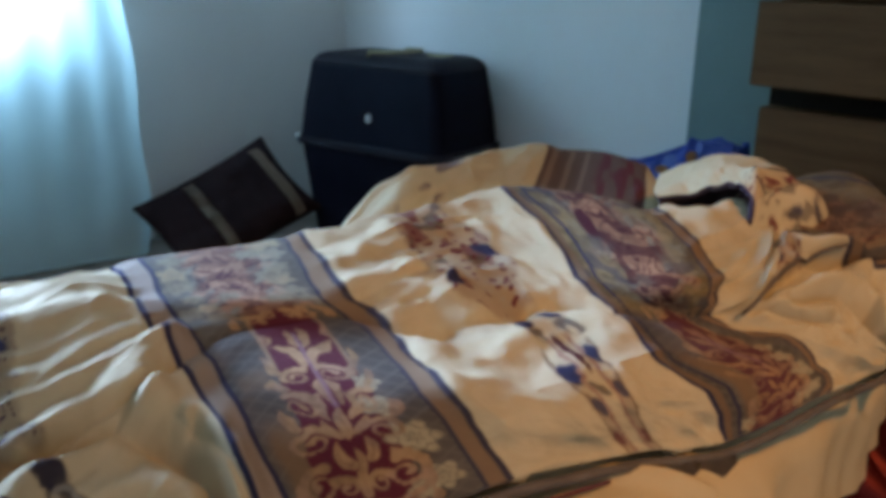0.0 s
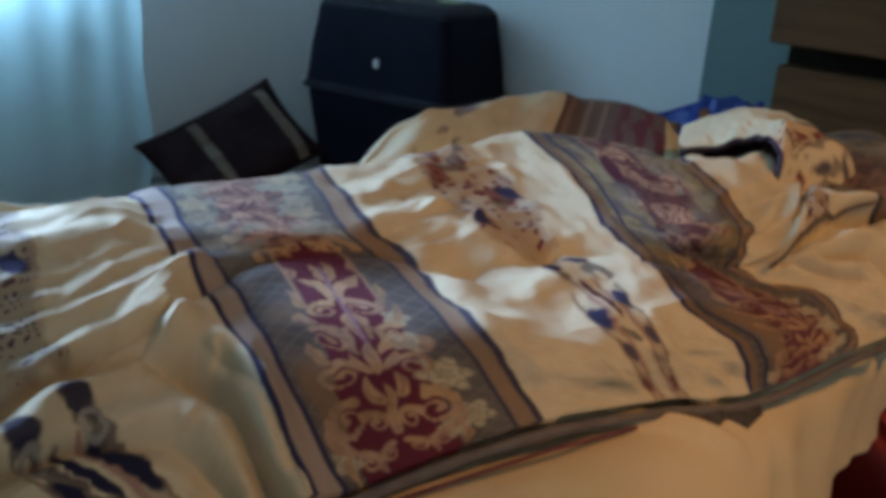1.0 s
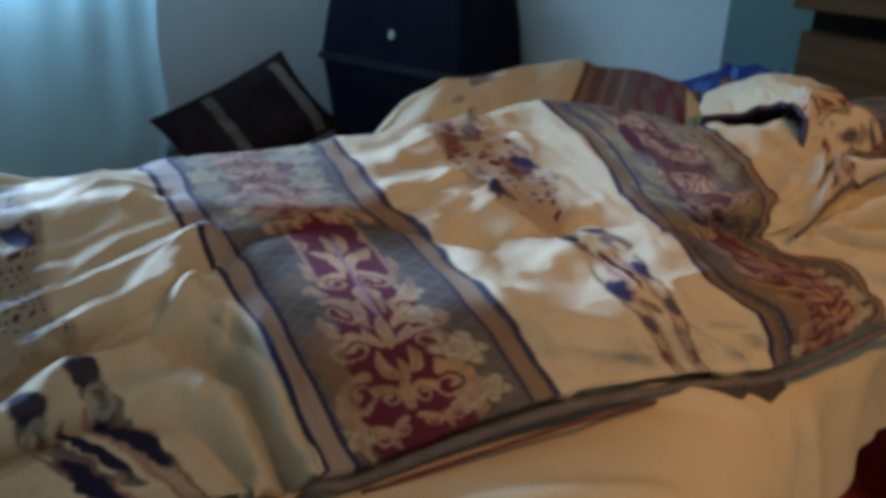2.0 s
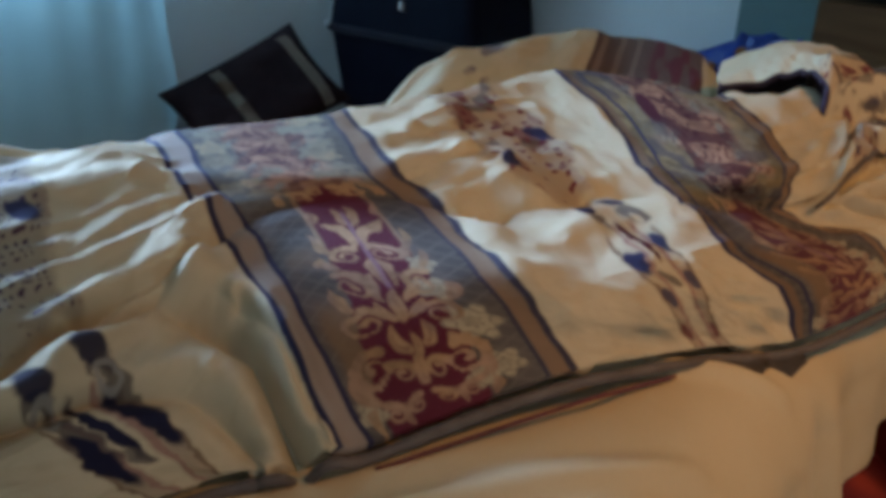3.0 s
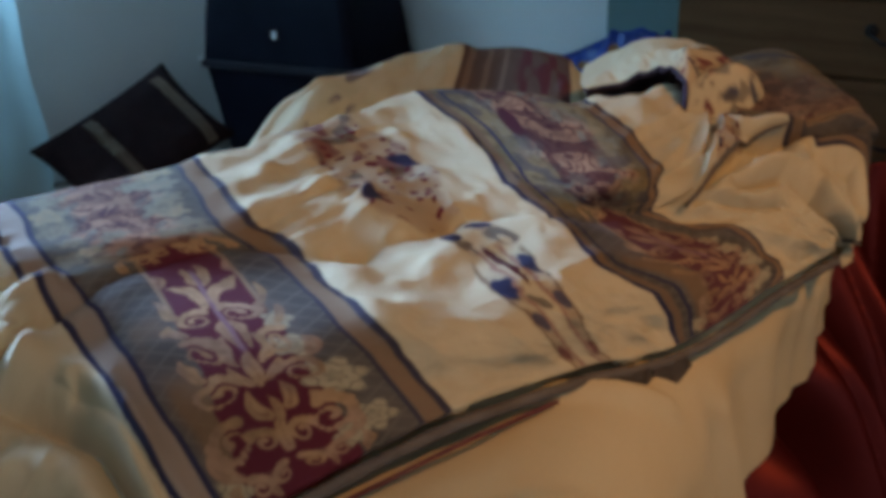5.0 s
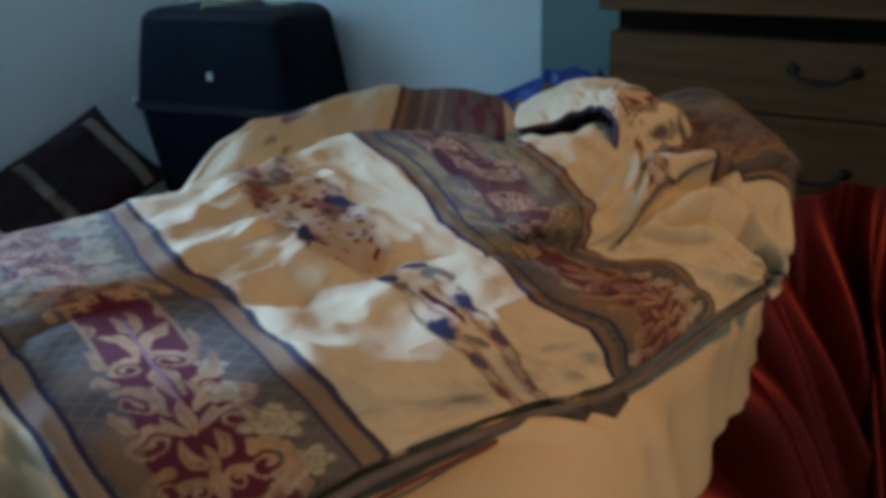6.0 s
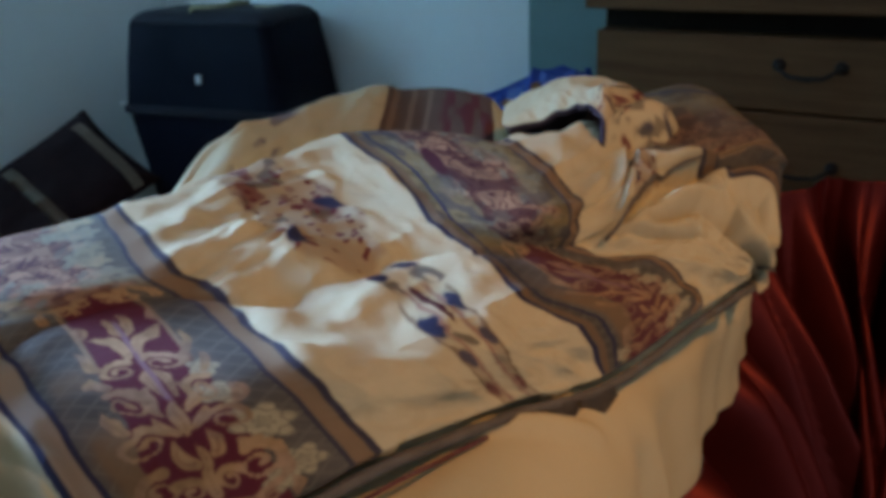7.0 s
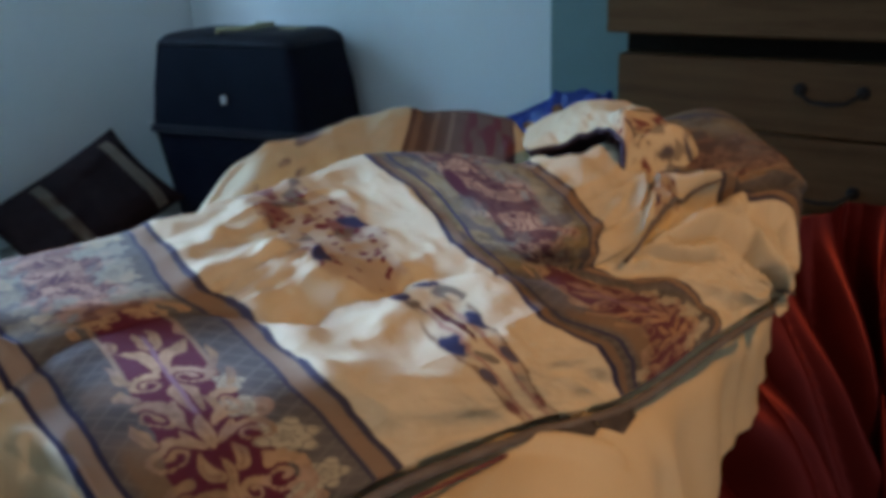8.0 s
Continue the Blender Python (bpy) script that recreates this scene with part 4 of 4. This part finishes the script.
# the corner folded over, lifted into an arch with a hollow under it
FRONT = np.array(((-0.717, 1.130, 0.748), (-0.666, 1.150, 0.763), (-0.612, 1.155, 0.788), (-0.550, 1.120, 0.781), (-0.548, 1.112, 0.708)))
BACK = np.array(((-0.738, 1.150, 0.745), (-0.713, 1.200, 0.769), (-0.657, 1.220, 0.795), (-0.561, 1.180, 0.792), (-0.515, 1.135, 0.700)))
BEYOND = np.array(((-0.84, 1.33, 0.70), (-0.80, 1.42, 0.72), (-0.70, 1.44, 0.72), (-0.52, 1.32, 0.69), (-0.48, 1.16, 0.66)))
UNDER = BEYOND + (-0.04, 0.05, -0.17)
fa, fb = np.linspace(0, 1, 140), np.linspace(0, 1, 80)
curves = hermite(np.array([0, 0.25, 0.5, 0.75, 1.0]), np.stack([FRONT, BACK, BEYOND, UNDER], 1), fa)
flap_p = np.swapaxes(hermite(np.array([0, 0.25, 0.75, 1.0]), np.swapaxes(curves, 0, 1), fb), 0, 1)
FA, FB = np.meshgrid(fa, fb, indexing="ij")
flap_p[..., 2] += (0.010 * (soft_noise(FA * 9, FB * 6, 2) - 0.5) + 0.006 * (soft_noise(FA * 22, FB * 12, 3) - 0.5)) * np.sin(math.pi * FA) + 0.006 * np.sin(math.pi * FB) + 0.010 * np.sin(FA * 38 + FB * 6) * step(0.55, 0.75, FA) * (1 - step(0.92, 1.0, FA)) * step(0.05, 0.3, FB)
flap_c = lay(np.broadcast_to(CREAM, FA.shape + (3,)).copy(), np.array((0.47, 0.345, 0.19)), np.exp(-(((FA - 0.72) / 0.07) ** 2)) * 0.7)
for k, (fu, fv) in enumerate(((0.80, 0.30), (0.86, 0.42), (0.90, 0.24), (0.83, 0.58), (0.93, 0.50), (0.74, 0.16))):
    flap_c = lay(flap_c, NAVY if k % 2 else MAROON * 1.5, oval(FA - fu, FB - fv, 0.016, 0.055, 0.5 - 0.3 * k) * 0.9)
flap_c = lay(flap_c, TAUPE * 1.3, step(0.58, 0.66, soft_noise(FA * 60, FB * 18 + 4, 1)) * within(0.70, 0.97, FA, 0.06) * within(0.12, 0.62, FB, 0.15) * 0.7)
flap_c = lay(flap_c, MAROON * 1.6, step(0.62, 0.72, soft_noise(FA * 70, FB * 22, 5)) * np.exp(-(((FA - 0.70) / 0.06) ** 2)))
flap_c = lay(flap_c, TAUPE, line(FA - 0.665, 0.006) * step(0.1, 0.2, FB))
flap = new("folded_corner", grid_mesh("folded_corner", flap_p, QUILT, flap_c))
flap.parent = comforter
tagged(flap, "folded-over cream corner with a hollow under it")
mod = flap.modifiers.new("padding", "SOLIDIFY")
# underside and rim take the dark second material, so the hollow stays dark
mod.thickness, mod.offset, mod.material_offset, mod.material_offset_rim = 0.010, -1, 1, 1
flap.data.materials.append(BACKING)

# ---- red satin bedspread hanging beside the bed ----
# its upper edge runs along the bed, under the sheet, then turns off over the low heap at the foot
rail = [(-0.245, 0.30, 0.375), (-0.340, 0.70, 0.38), (-0.465, 1.12, 0.40), (-0.485, 1.42, 0.47), (-0.46, 1.62, 0.545), (-0.38, 1.75, 0.56), (-0.20, 1.80, 0.555), (0.10, 1.80, 0.55), (0.60, 1.74, 0.54)]
rail = np.array(rail)
along = np.r_[0, np.cumsum(np.linalg.norm(np.diff(rail, axis=0), axis=1))]
ra, rv = np.linspace(0, along[-1], 620), np.linspace(0, 1, 150)
edge_line = hermite(along, rail[:, None, :], ra)[:, 0]
tangent = np.gradient(edge_line, axis=0)
tangent[:, 2] = 0
tangent /= np.linalg.norm(tangent, axis=1, keepdims=True)
outward = np.stack([tangent[:, 1], -tangent[:, 0], 0 * ra], 1)
A, V = np.meshgrid(ra, rv, indexing="ij")
flare = 0.20 + 0.16 * step(0.9, 1.7, A)
grow = step(0.0, 0.45, V)
phase = A * 17 + 1.9 * np.sin(A * 4.0) + 0.9 * V + 0.9 * (soft_noise(A * 3, V * 1.5, 6) - 0.5)
# broad soft folds with deep narrow creases between them
fold = 0.23 * (np.abs(np.sin(phase)) ** 0.75 - 0.68) + 0.040 * np.abs(np.sin(phase * 2.3 + 1.2 * V + 0.6)) ** 0.8 + (soft_noise(A * 8, V * 1.6, 2) - 0.5) * 0.05 + (soft_noise(A * 24, V * 2.5, 4) - 0.5) * 0.014
height = edge_line[:, None, 2]
out = flare * (0.35 * V + 0.65 * V**2) + fold * (0.18 + 0.82 * grow) * (1 - (1 - step(1.05, 1.35, A)) * (1 - step(0.06, 0.36, V)) * 0.95)
satin_p = edge_line[:, None, :] * np.array((1, 1, 0)) + outward[:, None, :] * out[..., None]
satin_p[..., 2] = height * (1 - V) + (GROUND + 0.008) * V + 0.2 * fold * (1 - V) * V
satin_p[..., 2] = np.maximum(satin_p[..., 2], GROUND + 0.006)
satin = thing("satin_bedspread", "glossy red satin bedspread draped in loose folds beside the bed", "bedspread")
drape = new("drape", grid_mesh("drape", satin_p, SATIN))
drape.parent = satin
part("hem", tube([Vector(v) + Vector((0, 0, 0.004)) for v in satin_p[::4, -1]], 0.006, 6), SATIN, satin, smooth=True)
mod = drape.modifiers.new("thick", "SOLIDIFY")
mod.thickness, mod.offset = 0.004, 1

# ---- pet carrier in the corner ----
KEN = Matrix.Translation((-2.755, 2.365, 0)) @ Matrix.Rotation(radians(12), 4, "Z")
kennel = thing("pet_carrier", "large dark plastic pet carrier with a tan carrying handle", "pet carrier", KEN)


def tub(levels, n=10):
    """A rounded-corner shell from rows of (z, half length, half depth, corner)."""
    bm = bmesh.new()
    rings = []
    for z, a, c, r in levels:
        ring = []
        for qx, qy, start in ((1, 1, 0), (-1, 1, 90), (-1, -1, 180), (1, -1, 270)):
            for k in range(n):
                g = radians(start + 90 * k / (n - 1))
                ring.append(bm.verts.new((qx * (a - r) + r * math.cos(g), qy * (c - r) + r * math.sin(g), z)))
        rings.append(ring)
    for p, q in zip(rings, rings[1:]):
        for k in range(len(p)):
            bm.faces.new((p[k], p[(k + 1) % len(p)], q[(k + 1) % len(p)], q[k]))
    bm.faces.new(rings[0][::-1])
    bm.faces.new(rings[-1])
    return bm


part("lower_shell", tub([(GROUND, 0.29, 0.17, 0.06), (GROUND + 0.02, 0.305, 0.185, 0.07), (0.2, 0.335, 0.205, 0.07), (0.385, 0.362, 0.222, 0.07)]), PLASTIC, kennel, smooth=False)
part("rim", tub([(0.386, 0.372, 0.232, 0.075), (0.390, 0.378, 0.238, 0.075), (0.412, 0.378, 0.238, 0.075), (0.417, 0.372, 0.232, 0.075)]), PLASTIC_TOP, kennel)
part("upper_shell", tub([(0.418, 0.358, 0.222, 0.05), (0.56, 0.340, 0.210, 0.045), (0.675, 0.320, 0.198, 0.042), (0.712, 0.314, 0.194, 0.040)]), PLASTIC, kennel)
part("roof", tub([(0.713, 0.314, 0.194, 0.040), (0.730, 0.308, 0.188, 0.040), (0.747, 0.290, 0.172, 0.036), (0.756, 0.272, 0.156, 0.034), (0.760, 0.250, 0.138, 0.03), (0.756, 0.238, 0.126, 0.03)]), PLASTIC_TOP, kennel, "slightly lighter top of the carrier", True)
grip = [(-0.055, -0.105, 0.755), (-0.050, -0.105, 0.783), (0.030, -0.105, 0.785), (0.045, -0.095, 0.785), (0.095, 0.045, 0.788), (0.085, 0.058, 0.788), (0.010, 0.060, 0.788), (0.005, 0.060, 0.765)]
grip = [(x + 0.02, y - 0.045, z - 0.010) for x, y, z in grip]
part("carrying_handle", tube(grip, 0.009, 8), HANDLE_TAN, kennel, "tan plastic carrying handle", True)
part("sticker", box(0.17, 0.25, -0.05, 0.02, 0.764, 0.7705, 0.001), HANDLE_TAN, kennel, "worn tan sticker")
clip = box(-0.010, 0.010, -0.016, 0.0, -0.016, 0.016, 0.004)
bmesh.ops.translate(clip, vec=(0.020, -0.212, 0.525), verts=clip.verts)
part("latch", clip, LATCH, kennel, "small pale latch", True)
part("side_clip", box(-0.354, -0.336, -0.234, -0.212, 0.411, 0.429, 0.004), LATCH, kennel, "small pale rim clip", True)

# ---- cushion leaning on the wall ----
E1 = Vector((0.03, 0.93, 0.36)).normalized()
F1 = Vector((0.72, 0.22, -0.62))
F1 = (F1 - E1 * F1.dot(E1)).normalized()
N1 = F1.cross(E1).normalized()
tip = Vector((-3.24, 2.02, 0.385))
CW, CH = 0.62, 0.40
centre = tip - E1 * CW / 2 + F1 * CH / 2
CU = Matrix.Translation(centre) @ Matrix((E1, -F1, N1)).transposed().to_4x4()
cushion = thing("cushion", "dark brown cushion with tan ribbon bands leaning on the wall", "cushion", CU)


def pillow(nx=48, ny=36, w=CW, h=CH, thick=0.075):
    bm = bmesh.new()
    for sgn in (1, -1):
        rows = []
        for i in range(nx + 1):
            row = []
            for j in range(ny + 1):
                a, c = -1 + 2 * i / nx, -1 + 2 * j / ny
                pinch = 1 - 0.07 * (1 - a * a) * abs(c) ** 3 - 0.0
                pinch_x = 1 - 0.07 * (1 - c * c) * abs(a) ** 3
                puff = ((1 - a**4) * (1 - c**4)) ** 0.6
                wr = 0.012 * (noise.noise((a * 3, c * 3, sgn)) + 0.5 * noise.noise((a * 8, c * 8, sgn)))
                row.append(bm.verts.new((a * w / 2 * pinch_x, c * h / 2 * pinch, sgn * (thick * puff + wr * puff))))
            rows.append(row)
        for i in range(nx):
            for j in range(ny):
                bm.faces.new((rows[i][j], rows[i + 1][j], rows[i + 1][j + 1], rows[i][j + 1]))
    bmesh.ops.remove_doubles(bm, verts=bm.verts, dist=0.0005)
    return bm


part("case", pillow(), CUSHION, cushion, smooth=True)
for bx in (-0.105, 0.215):
    bm = bmesh.new()
    prev = None
    for j in range(29):
        c = -0.97 + 1.72 * j / 28
        a0, a1 = (bx - 0.024) * 2 / CW, (bx + 0.024) * 2 / CW
        pts = []
        for a in (a0, (a0 + a1) / 2, a1):
            puff = ((1 - a**4) * (1 - c**4)) ** 0.6
            wr = 0.012 * (noise.noise((a * 3, c * 3, 1)) + 0.5 * noise.noise((a * 8, c * 8, 1)))
            pts.append(bm.verts.new((a * CW / 2, c * CH / 2 * (1 - 0.07 * (1 - a * a) * abs(c) ** 3), 0.075 * puff + wr * puff + 0.004)))
        if prev:
            for k in range(2):
                bm.faces.new((prev[k], prev[k + 1], pts[k + 1], pts[k]))
        prev = pts
    bmesh.ops.solidify(bm, geom=bm.faces[:], thickness=0.002)
    part("ribbon_band", bm, CUSHION_BAND, cushion, "tan ribbon band", True)
seam_pts = [(a * CW / 2 * (1 - 0.07 * (1 - c * c) * abs(a) ** 3), c * CH / 2 * (1 - 0.07 * (1 - a * a) * abs(c) ** 3), 0)
            for a, c in [(-1 + k / 12, -1) for k in range(25)] + [(1, -1 + k / 12) for k in range(25)] + [(1 - k / 12, 1) for k in range(25)] + [(-1, 1 - k / 12) for k in range(25)]]
part("piping", tube(seam_pts, 0.006, 6), CUSHION, cushion, smooth=True)

# ---- dresser ----
DX0, DX1, DF, DB = -1.148, -0.04, 2.27, 2.62
dresser = thing("dresser", "brown wooden dresser with the upper drawer pulled slightly out", "dresser")
part("carcass", box(DX0, DX1, DF + 0.050, DB, 0.06, 1.26, 0.004), WOOD, dresser)
# dark strip that paints the shadow below the pulled-out drawer
part("drawer_gap_shade", box(DX0 + 0.008, DX1 - 0.008, DF + 0.040, DF + 0.0498, 0.752, 0.811), WOOD_DARK, dresser, "dark strip for the shadow in the gap under the open drawer")
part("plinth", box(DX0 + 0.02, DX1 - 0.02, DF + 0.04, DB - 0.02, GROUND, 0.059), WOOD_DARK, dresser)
part("top", box(DX0 - 0.015, DX1 + 0.015, DF - 0.02, DB, 1.261, 1.29, 0.006), WOOD, dresser)
for lo, hi, out in ((0.075, 0.323, 0.0), (0.330, 0.564, 0.0), (0.571, 0.750, 0.004), (0.812, 1.03, 0.075), (1.037, 1.25, 0.0)):
    d = part("drawer", box(DX0 + 0.006, DX1 - 0.006, DF - 0.010 - out, DF + 0.048, lo, hi, 0.005), WOOD, dresser)
    zc = (lo + hi) / 2 + 0.01
    zc = {0.571: 0.672, 0.330: 0.430}.get(lo, zc)
    xc = -0.580
    h = tube([(xc - 0.072, DF - 0.012 - out, zc + 0.012), (xc - 0.066, DF - 0.034 - out, zc + 0.006), (xc - 0.04, DF - 0.042 - out, zc - 0.010),
              (xc, DF - 0.044 - out, zc - 0.014), (xc + 0.04, DF - 0.042 - out, zc - 0.010), (xc + 0.066, DF - 0.034 - out, zc + 0.006), (xc + 0.072, DF - 0.012 - out, zc + 0.012)],
             [0.006, 0.0045, 0.005, 0.006, 0.005, 0.0045, 0.006], 10)
    part("handle", h, BRONZE, d, "dark curved drawer pull", True)
    for sx in (-0.072, 0.072):
        part("rosette", tube([(xc + sx, DF - 0.009 - out, zc + 0.012), (xc + sx, DF - 0.016 - out, zc + 0.012)], [0.017, 0.012], 14), BRONZE, d, smooth=True)

# ---- blue bag behind the bed ----
bag = thing("plastic_bag", "crumpled blue plastic bag with orange print", "bag", Matrix.Translation((-1.47, 2.44, 0)))
bm = bmesh.new()
n_a, n_z = 64, 40
rows = []
for j in range(n_z + 1):
    v = j / n_z
    row = []
    for i in range(n_a):
        a = 2 * math.pi * i / n_a
        ca, sa = math.cos(a), math.sin(a)
        topz = 0.535 + 0.065 * (1 if ca > 0.05 else 0) + 0.05 * min(ca, 0) + 0.012 * math.sin(a * 7)
        flat = 1 - 0.75 * max(0, v - 0.55) / 0.45
        rx, ry = 0.205, 0.13 * flat
        cr = 0.016 * noise.noise((ca * 3.1, sa * 3.1, v * 5)) + 0.010 * noise.noise((ca * 8, sa * 8, v * 12))
        row.append(bm.verts.new(((rx + cr) * abs(ca) ** 0.7 * (1 if ca > 0 else -1), (ry + cr) * abs(sa) ** 0.7 * (1 if sa > 0 else -1), GROUND + v * (topz - GROUND))))
    rows.append(row)
for p, q in zip(rows, rows[1:]):
    for i in range(n_a):
        bm.faces.new((p[i], p[(i + 1) % n_a], q[(i + 1) % n_a], q[i]))
bm.faces.new(rows[0][::-1])
bm.faces.new(rows[-1])
part("film", bm, BLUE, bag)
for px, pz, w, h in ((-0.10, 0.455, 0.035, 0.012), (-0.03, 0.50, 0.020, 0.012), (0.07, 0.555, 0.016, 0.018)):
    patch = tube([(px, -0.075, pz), (px, -0.060, pz)], [w, w], 16)
    bmesh.ops.scale(patch, vec=(1, 1, h / w), space=Matrix.Translation((0, 0, -pz)), verts=patch.verts)
    part("print_patch", patch, ORANGE, bag, "orange printed patch")
